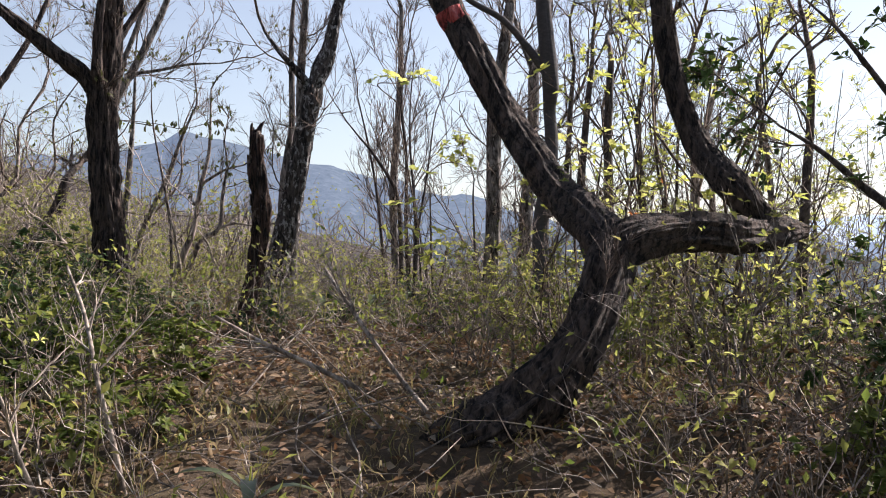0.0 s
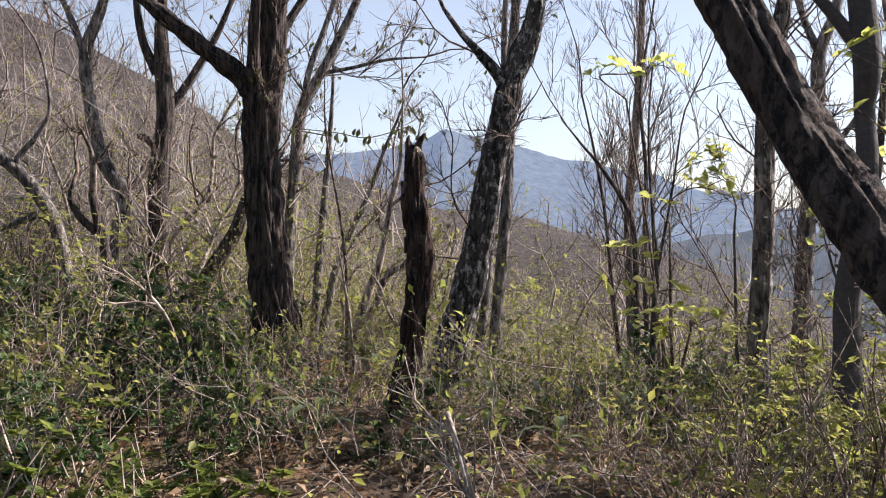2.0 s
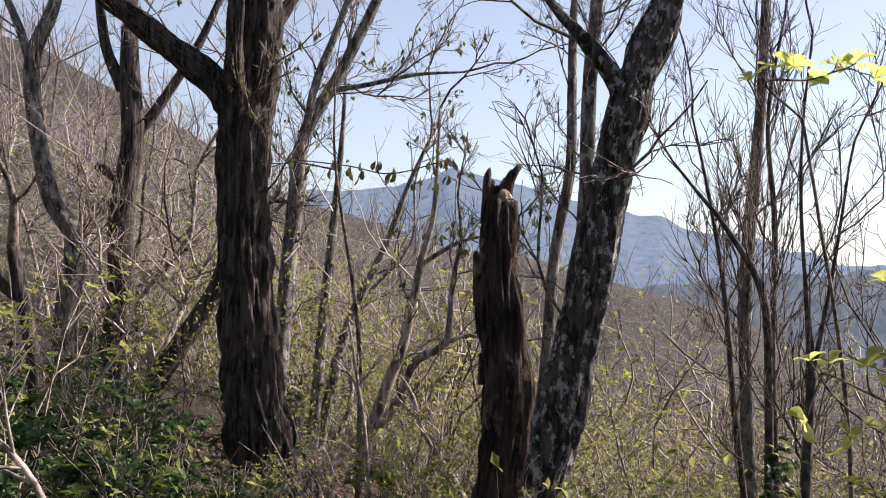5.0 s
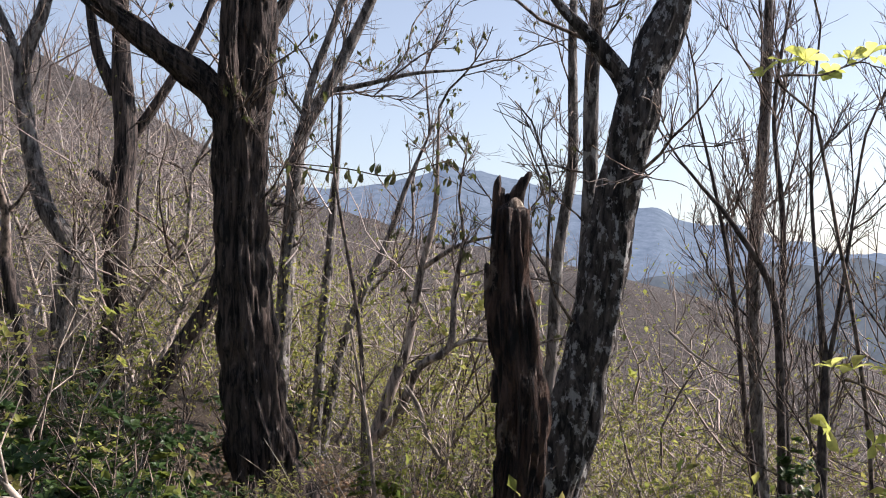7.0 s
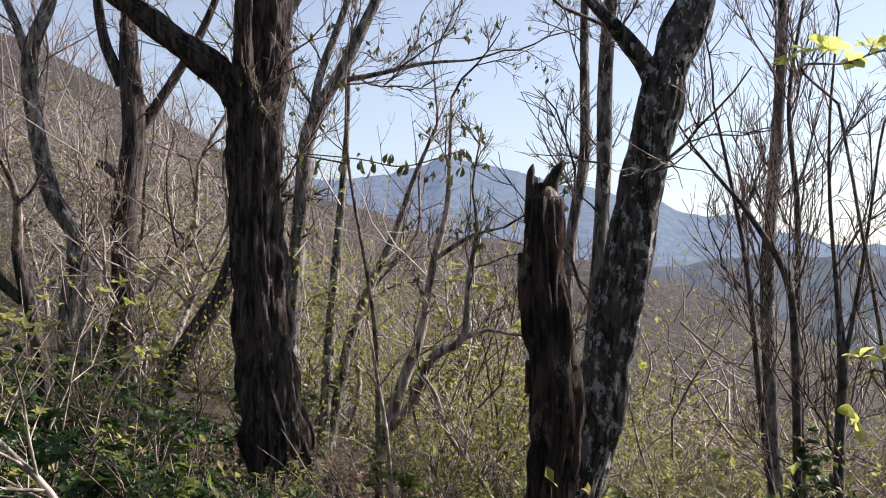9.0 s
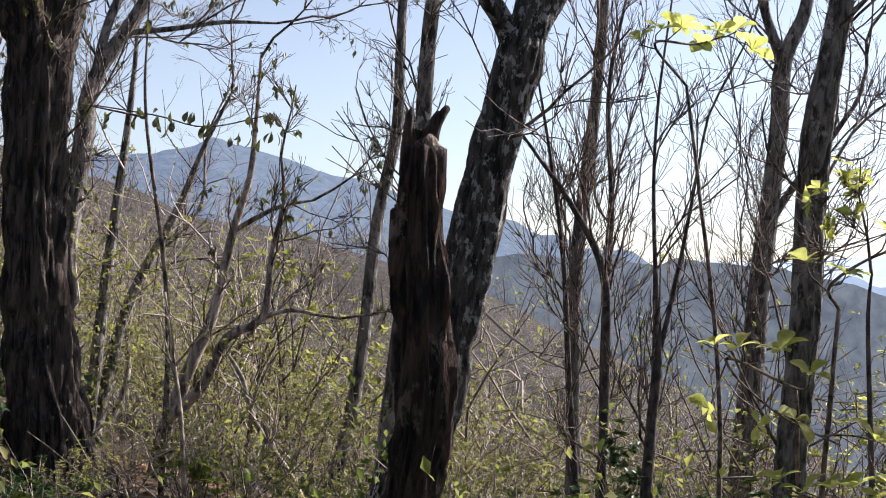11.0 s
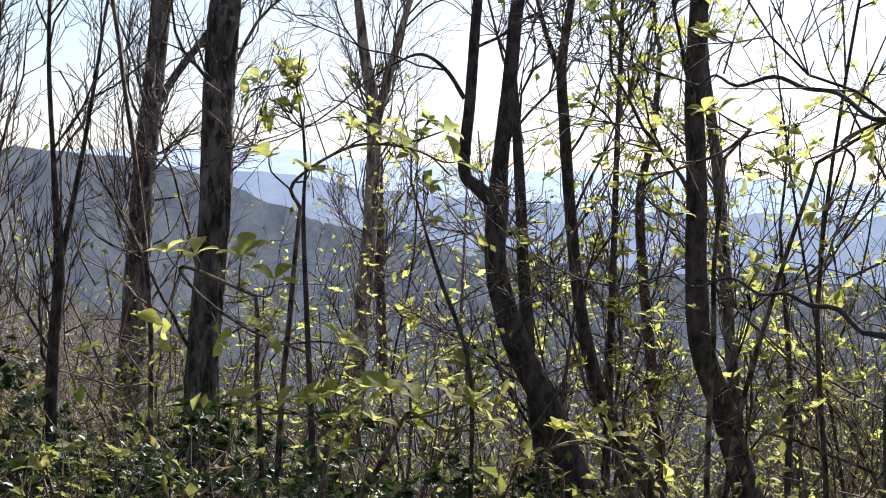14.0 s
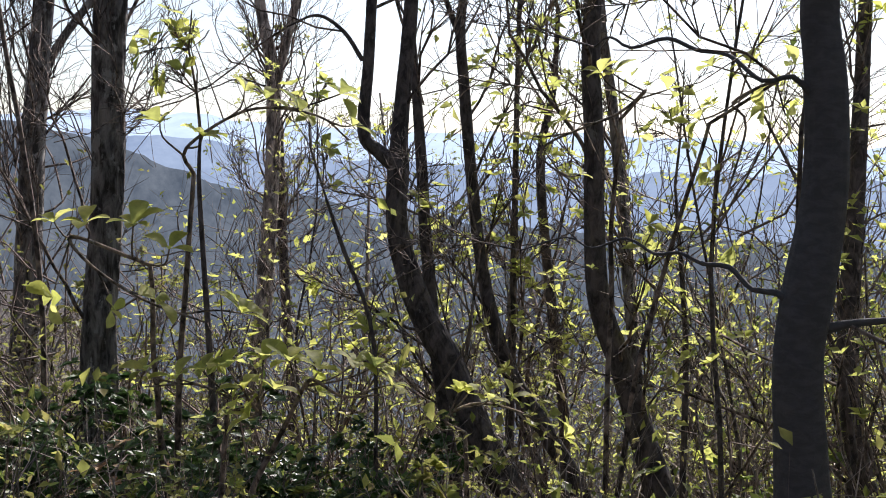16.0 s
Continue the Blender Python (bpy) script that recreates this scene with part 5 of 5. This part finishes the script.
fresh = [shrub(s, 1.9, 0.7, 5, LEAF_FRESH, 0.052, 80, 4, "slender bush in bright yellow-green leaf", TWIG, "fresh_shrub", 1, "bushes in fresh leaf", 0.7) for s in (231, 232, 233)]
scatter(fresh, pick(rs, 44, (-75, -12), (4.8, 11), 2.8, lambda x, y: x + y > 9.6) + [(1.4, 5.6), (1.1, 6.2), (1.6, 6.8), (2.3, 7.2)], rs, (0.7, 1.15), 0.03)


slender = [bare_tree(121, 3.8, BARK_SHADE, 0, 0.1, "slender_sapling", "slender dark sapling with sparse fresh leaves", 0.55), bare_tree(122, 4.4, BARK_SHADE, 0, 0.15, "slender_sapling", "slender dark sapling with sparse fresh leaves", 0.55)]
for n, ob in enumerate(slender):
    ls, r = Shape(), np.random.default_rng(130 + n)
    crown = [c for c in ob.children if c.name.startswith("crown")][0]
    co = np.array([v.co[:] for v in crown.data.vertices])
    whorls(r, ls, [(co[i], unit(r.normal(0, 1, 3) + [0, 0, 1])) for i in r.integers(0, len(co), 100)], 4, 0.042)
    tagged(part("foliage", ls, LEAF_FRESH, ob), kind="stuff")
scatter(slender, [(3.2, 7.2), (2.9, 10.4), (3.8, 9.2), (1.7, 10.8), (3.4, 6.3), (1.75, 7.4), (3.3, 8.1), (1.5, 7.55), (2.05, 7.75), (2.4, 8.0), (2.9, 8.5), (3.4, 8.8), (2.6, 7.6)], rs, (0.6, 0.9), 0.05, 7)
for n, (foot, hub) in enumerate([((1.0, 3.5), 0.30), ((1.35, 3.9), 0.42), ((1.6, 3.6), 0.36), ((0.75, 3.2), 0.22), ((1.2, 4.6), 0.5), ((0.3, 4.9), 0.4), ((1.75, 4.3), 0.55), ((-1.7, 4.2), 0.3)]):
    g, q = float(height(*foot)), np.random.default_rng(140 + n)
    spray_bush("leafy_seedling", "low seedling bush with small bright rosettes", foot, [((foot[0] + 0.03, foot[1], g + hub * 0.7), [tuple(np.array([foot[0], foot[1], g + hub]) + q.normal(0, 0.13, 3) * [1, 1, 0.5]) for _ in range(7)])], 150 + n, 0.05, 4)


# ---- ground cover ----
def covered(r, count, x0, x1, y0, y1):
    x, y = r.uniform(x0, x1, count), r.uniform(y0, y1, count)
    return np.stack([x, y, height(x, y)], -1)


def leaf_litter():
    r = np.random.default_rng(61)
    p = np.vstack([covered(r, 16000, -4.5, 3.5, 0.8, 7), covered(r, 12000, -7, 4, 5, 12)])
    p = np.vstack([p, covered(r, 7000, -3.0, 2.8, 0.4, 3.0)])
    around = r.normal(0, 1, (16000, 2)) * [5.0, 4.5] + [-0.6, 4.0]
    p = np.vstack([p, np.c_[around, height(around[:, 0], around[:, 1])]])
    n = len(p)
    p[:, 2] += r.uniform(0.004, 0.05, n)
    way = r.normal(0, 1, (n, 3)) * [1, 1, 0.35]
    up = np.array([0, 0, 1.0]) + r.normal(0, 0.55, (n, 3))
    size = r.uniform(0.02, 0.062, n)
    s = Shape()
    s.leaves(p, way, up, size, size * 0.5, droop=0.25)
    tagged(part("leaf_litter", s, LEAF_DEAD, None), "dry brown fallen leaves covering the ground", "leaves", kind="stuff")


def dry_grass():
    r = np.random.default_rng(62)
    tufts = np.vstack([covered(r, 150, -3.5, 2.5, 1.6, 5), covered(r, 90, -2.2, 0.4, 2.0, 4.4), covered(r, 60, -4.5, 2.5, 5, 9)])
    at, way, size = [], [], []
    for t in tufts:
        for _ in range(16):
            at.append(t + r.normal(0, 0.05, 3) * [1, 1, 0]), way.append(np.array([0, 0, 1.0]) + r.normal(0, 0.5, 3)), size.append(r.uniform(0.05, 0.12) * (1 + 1.6 * r.random() ** 4))
    s, size = Shape(), np.array(size)
    s.leaves(at, way, r.normal(0, 1, (len(at), 3)), size, 0.003 + 0.006 * r.random(len(at)) ** 2, droop=0.45, blade=True)
    tagged(part("dry_grass", s, GRASS_DRY, None), "tufts of dry straw-coloured grass between shrubs", "grass", kind="stuff")


def fallen_twigs():
    r = np.random.default_rng(63)
    s = Shape()
    for p in covered(r, 700, -5, 3.5, 0.9, 10):
        a = r.uniform(0, 6.28)
        w = np.array([math.cos(a), math.sin(a), r.uniform(-0.05, 0.55)])
        q, _ = branch_path(r, p + [0, 0, 0.02], w, r.uniform(0.2, 0.9), 0.12, 0)
        s.tube(q, np.linspace(0.005, 0.0015, len(q)), 4)
    tagged(part("fallen_twigs", s, TWIG_PALE, None), "thin pale dead twigs strewn about", "twigs", kind="stuff")


leaf_litter()
dry_grass()
fallen_twigs()


def dead_stalk(knots, label):
    """A long bare dead stalk that leans out of the undergrowth."""
    x, y, z = knots[0][:3]
    ob = root("dead_branch", (x, y, z), label, "branch", "dead branches in the undergrowth")
    k = smooth_line([(a - x, b - y, c - z, w) for a, b, c, w in knots], 0.04)
    s = Shape()
    s.tube(k[:, :3], k[:, 3], 7, furrows(3, 0.1, x, 0.2))
    part("stalk", s, TWIG_PALE, ob)
    r = np.random.default_rng(int(abs(x * 100)) + 3)
    t = Shape()
    for _ in range(5):
        i = r.integers(len(k) // 3, len(k) - 2)
        ramify(r, t, k[i, :3], turn_towards(k[i + 1, :3] - k[i, :3], r.uniform(0.4, 0.9), r.uniform(0, 6.28)), 0.3, k[i, 3] * 0.5, 1, 4)
    tagged(part("side_twig", t, TWIG_PALE, ob), kind="stuff")


dead_stalk([(-0.06, 4.3, 0.88, 0.012), (-0.21, 4.6, 1.02, 0.01), (-0.36, 4.6, 1.23, 0.01), (-0.56, 5.0, 1.46, 0.008)], "long pale dead branch leaning in the brush")
dead_stalk([(-0.99, 3.3, 0.74, 0.011), (-1.03, 3.3, 0.93, 0.01), (-1.08, 3.3, 1.13, 0.008), (-1.19, 3.5, 1.33, 0.007), (-1.32, 3.7, 1.49, 0.005)], "thin pale dead stalk rising from the grass")
dead_stalk([(-1.14, 3.0, 0.81, 0.009), (-1.21, 3.0, 0.96, 0.007), (-1.25, 3.0, 1.1, 0.006), (-1.31, 3.0, 1.23, 0.003)], "thin pale dead stalk rising from the grass")
dead_stalk([(-2.42, 7.04, 1.4, 0.011), (-2.45, 7.02, 1.5, 0.011), (-2.51, 7.01, 1.59, 0.01), (-2.59, 6.98, 1.68, 0.007), (-2.67, 6.96, 1.76, 0.004)], "dead forked branch sticking out of shrubs")
dead_stalk([(-0.34, 4.4, 0.96, 0.012), (-0.58, 4.4, 1.08, 0.011), (-0.79, 4.4, 1.18, 0.008), (-0.95, 4.4, 1.27, 0.006)], "pale dead branch slanting over the shrubs")


dead_stalk([(-2.3, 9.4, 0.98, 0.011), (-2.34, 9.4, 1.38, 0.010), (-2.38, 9.4, 1.6, 0.009), (-2.44, 9.4, 1.91, 0.006)], "thin upright dead stick among the bushes")
dead_stalk([(-1.72, 9.25, 0.98, 0.014), (-1.84, 9.2, 1.22, 0.013), (-1.99, 9.2, 1.42, 0.011), (-2.05, 9.2, 1.59, 0.010), (-2.11, 9.2, 1.68, 0.007)], "pale broken branch leaning in the brush")


def broad_plant(x, y, seed, label="broad-leaved bamboo grass with pale glossy leaves"):
    """A low plant of broad, arching leaves."""
    r = np.random.default_rng(seed)
    ob = root("bamboo_grass", (x, y, float(height(x, y))), label, "plant", "bamboo grass clumps")
    s = Shape()
    s.tube(np.array([(0, 0, -0.05), (0.01, 0, 0.12), (0.02, 0.01, 0.27)]), [0.004, 0.004, 0.003], 6)
    part("stem", s, LEAF_YOUNG, ob)
    for n in range(4):
        a = n * 1.5 + r.uniform(0, 0.5)
        ls = Shape()
        ls.leaves([(0.015, 0.005, 0.16 + 0.015 * n)], [(math.cos(a), math.sin(a), r.uniform(0.0, 0.6))], [(0, 0, 1)], r.uniform(0.15, 0.24), 0.045, True, 1.2)
        part("leaf", ls, LEAF_BROAD, ob)


for n, (x, y) in enumerate([(-0.75, 6.6), (-1.75, 6.9), (-0.45, 6.2), (-0.9, 7.2), (-0.55, 2.9), (-1.5, 6.5), (-0.5, 7.5), (-0.3, 7.2), (-1.62, 7.75), (-0.75, 7.7), (-1.1, 7.0)]):
    broad_plant(x, y, 70 + n)


# ---- the wooded slopes beyond ----
def turned(r, way, low, high):
    """Ways that leave the given ones by angles between low and high, any way round."""
    off = unit(np.cross(way, r.normal(0, 1, way.shape)))
    a = r.uniform(low, high, len(way))[:, None]
    return unit(way * np.cos(a) + off * np.sin(a))


def round_places(r, count, az, dist):
    a = np.radians(r.uniform(*az, count))
    d = np.sqrt(r.uniform(dist[0] ** 2, dist[1] ** 2, count))
    x, y = -np.sin(a) * d, np.cos(a) * d + 5
    return np.stack([x, y, height(x, y)], -1)


def far_wood(name, label, count, az, dist, tall, mat, seed, limbs=11, thick=0.010, twigs=2, lean=0.13):
    """Bare trees on the far slopes, too many to count."""
    r = np.random.default_rng(seed)
    s = Shape()
    p = round_places(r, count, az, dist)
    h = r.uniform(*tall, count)[:, None]
    top = np.c_[r.normal(0, lean, (count, 2)), np.ones(count)]
    bow = r.normal(0, lean * 0.55, (count, 3)) * h
    trunk = np.stack([p - [0, 0, 0.4], p + top * h * 0.35 + bow, p + top * h * 0.7 + bow * 0.4, p + top * h], 1)
    s.tubes(trunk, h * thick * np.array([[1.1, 0.85, 0.5, 0.12]]), 4)
    for _ in range(limbs):
        f = r.uniform(0.2, 0.95, count)[:, None]
        b = p + top * h * f + bow * np.where(f < 0.5, f * 2.4, 1.9 - 2 * f).clip(0, 1)
        w = turned(r, unit(top), 0.45, 1.0 + 2 * lean)
        n = h * r.uniform(0.18, 0.44, count)[:, None] * (1.25 - 0.7 * f)
        m = b + w * n * 0.5 + r.normal(0, 0.05 + 0.35 * lean, (count, 3)) * n
        e = b + w * n + np.array([0, 0, 0.2]) * n
        s.tubes(np.stack([b, m, e], 1), h * thick * np.array([[0.4, 0.24, 0.05]]) * (1.2 - f))
        for _ in range(twigs):
            w2 = turned(r, w, 0.4, 1.0)
            s.tubes(np.stack([m, m + w2 * n * 0.3, m + w2 * n * 0.6 + np.array([0, 0, 0.08]) * n], 1), np.repeat(h * thick, 3, 1) * [[0.16, 0.10, 0.03]])
    tagged(part(name, s, mat, None), label, "woods", kind="stuff")


def brushwood(name, label, count, az, dist, rise, size, mat, seed, twigs=10, thick=0.007, leaf=None, leaf_size=0.05, gap=0.0, spread=0.7, bend=0.6):
    """Tangles of thin curved bare twigs over the slopes."""
    r = np.random.default_rng(seed)
    p = round_places(r, count, az, dist)
    p = p[[clear_of_way(x, y, gap) for x, y, _ in p]]
    count = len(p)
    p[:, 2] += r.uniform(*rise, count)
    s, ls = Shape(), Shape()
    lead = unit(np.c_[r.normal(0, spread, (count, 2)), np.ones(count)])
    for _ in range(twigs):
        n = r.uniform(*size, count)[:, None]
        w = turned(r, lead, 0.1, 1.0)
        pts = [p + r.normal(0, 0.25, (count, 3)) * n]
        for _ in range(5):
            w = turned(r, unit(w + [0, 0, 0.10]), 0.1, bend)
            pts.append(pts[-1] + w * n * 0.19)
        pts = np.stack(pts, 1)
        s.tubes(pts, np.repeat(n * thick, 6, 1) * [[1.0, 0.85, 0.7, 0.5, 0.3, 0.12]])
        for k in (2, 3):
            w3 = turned(r, w, 0.4, 1.1)
            w4 = turned(r, w3, 0.2, 0.6)
            s.tubes(np.stack([pts[:, k], pts[:, k] + w3 * n * 0.16, pts[:, k] + w3 * n * 0.2 + w4 * n * 0.2], 1), np.repeat(n * thick, 3, 1) * [[0.5, 0.35, 0.12]])
        if leaf is not None:
            for k in (2, 3, 4, 5, 5):
                c = leaf_size * r.uniform(0.5, 1.3, count)
                ls.leaves(pts[:, k] + r.normal(0, 0.012, (count, 3)), w + r.normal(0, 0.8, (count, 3)), r.normal(0, 0.5, (count, 3)) + [0, 0, 1], c, c * 0.55)
    ob = tagged(part(name, s, mat, None), label, "brushwood", kind="stuff")
    if leaf is not None:
        tagged(part("foliage", ls, leaf, ob), kind="stuff")


far_wood("hillside_wood", "bare grey-brown trees covering the hillside", 300, (-26, 58), (26, 75), (2.6, 5.0), WOOD_GREY, 81, 9, 0.011, 1, 0.30)
far_wood("far_wood", "bare brown woods on the hill across the valley", 640, (-28, 58), (75, 250), (5, 9), WOOD_BROWN, 82, 6, 0.014, 1, 0.28)
far_wood("crest_wood", "bare trees along the crest of the hill", 420, (17, 58), (85, 135), (2.6, 5.0), WOOD_BROWN, 98, 6, 0.012, 1, 0.30)
far_wood("slope_wood", "bare trees going down the steep slope", 200, (-75, -22), (16, 70), (5, 9), WOOD_GREY, 83, 12)
brushwood("brushwood", "pale tangled bare brushwood on the bank", 190, (16, 60), (8.0, 24), (0.0, 2.0), (0.8, 1.7), WOOD_PALE, 84, 6, 0.007, LEAF_YOUNG, 0.045, 0.0, 0.7, 0.8)
brushwood("brushwood", "pale tangled bare twigs on the hillside", 220, (10, 60), (22, 62), (0.2, 2.0), (1.4, 2.8), WOOD_GREY, 85, 6, 0.0065, bend=0.85)
brushwood("brushwood", "tangled grey twigs over the slope ahead", 230, (-8, 22), (7.5, 24), (0.0, 1.9), (0.7, 1.6), WOOD_PALE, 86, 6, 0.0085, LEAF_YOUNG, 0.055, 0.0, 0.7, 0.8)
brushwood("brushwood", "tangled grey twigs over the falling slope", 100, (-80, -5), (6.5, 20), (0.0, 1.9), (0.6, 1.4), WOOD_GREY, 87, 7, 0.0048, bend=0.75)
brushwood("brushwood", "olive-leaved brush below the ridge", 130, (-24, 6), (6.0, 15), (0.0, 1.5), (0.6, 1.3), WOOD_BROWN, 90, 6, 0.0065, LEAF_OLIVE, 0.045, 0.0, 0.7, 0.8)
brushwood("undergrowth", "tangled low undergrowth of thin pale twigs and small leaves", 300, (-180, 180), (0.2, 4.2), (0.0, 0.12), (0.25, 0.6), WOOD_GREY, 94, 6, 0.004, LEAF_MID, 0.034, 0.55, 1.5)
brushwood("undergrowth", "low green undergrowth among dry twigs", 300, (-180, 180), (0.4, 4.0), (0.05, 0.2), (0.3, 0.6), WOOD_GREY, 95, 6, 0.0045, LEAF_YOUNG, 0.036, 0.55, 1.3)
brushwood("leafy_brushwood", "thin slope bushes in bright fresh leaf", 260, (-80, -16), (4.5, 13), (0.0, 2.8), (0.6, 1.2), WOOD_GREY, 96, 6, 0.005, LEAF_FRESH, 0.05)
brushwood("leafy_brushwood", "dense twiggy thicket with small green leaves", 190, (-74, -42), (4.2, 10.5), (0.0, 2.2), (0.6, 1.3), WOOD_BROWN, 89, 6, 0.006, LEAF_MID, 0.05)
# never in view: added to keep sky light off the trunks from behind
far_wood("wood_behind", "unseen bare trees added behind the way to block sky light", 190, (70, 290), (5.5, 32), (6, 11), WOOD_GREY, 88, 7, 0.011, 1)


def green_haze(name, label, count, az, dist, rise, seed, mat, size, per=26):
    """Loose clouds of young leaves among the twigs of the slope."""
    r = np.random.default_rng(seed)
    a = np.radians(r.uniform(*az, count))
    d = np.sqrt(r.uniform(dist[0] ** 2, dist[1] ** 2, count))
    x, y = -np.sin(a) * d, np.cos(a) * d + 5
    c = np.stack([x, y, height(x, y) + r.uniform(*rise, count)], -1)
    at = np.repeat(c, per, 0) + r.normal(0, 0.32, (count * per, 3)) * [1, 1, 0.5]
    n = len(at)
    k = size * r.uniform(0.6, 1.3, n)
    s = Shape()
    s.leaves(at, r.normal(0, 1, (n, 3)), r.normal(0, 0.6, (n, 3)) + [0, 0, 1], k, k * 0.5)
    tagged(part(name, s, mat, None), label, "leaves", kind="stuff")


green_haze("young_foliage", "yellow-green young leaves on the twigs of the slope", 560, (-25, 45), (7.5, 22), (0.3, 2.4), 91, LEAF_YOUNG, 0.034, 56)
green_haze("young_foliage", "yellow-green young leaves on the bushes of the slope", 300, (-80, -22), (6, 20), (0.2, 2.6), 92, LEAF_FRESH, 0.045, 34)
green_haze("olive_foliage", "olive young foliage of the bushes below the ridge", 800, (-8, 34), (6.2, 15), (0.1, 1.4), 97, LEAF_OLIVE, 0.036, 44)
green_haze("olive_foliage", "olive young foliage of the thicket on the falling slope", 640, (-78, -42), (4.6, 13), (0.0, 2.7), 99, LEAF_OLIVE, 0.045, 40)
# unseen oversized leaves, added to dim the sky's light from behind
green_haze("dark_foliage", "unseen evergreen foliage added behind the way to block sky light", 620, (75, 285), (5.5, 22), (0.3, 9.0), 93, LEAF_EVERGREEN, 0.30)
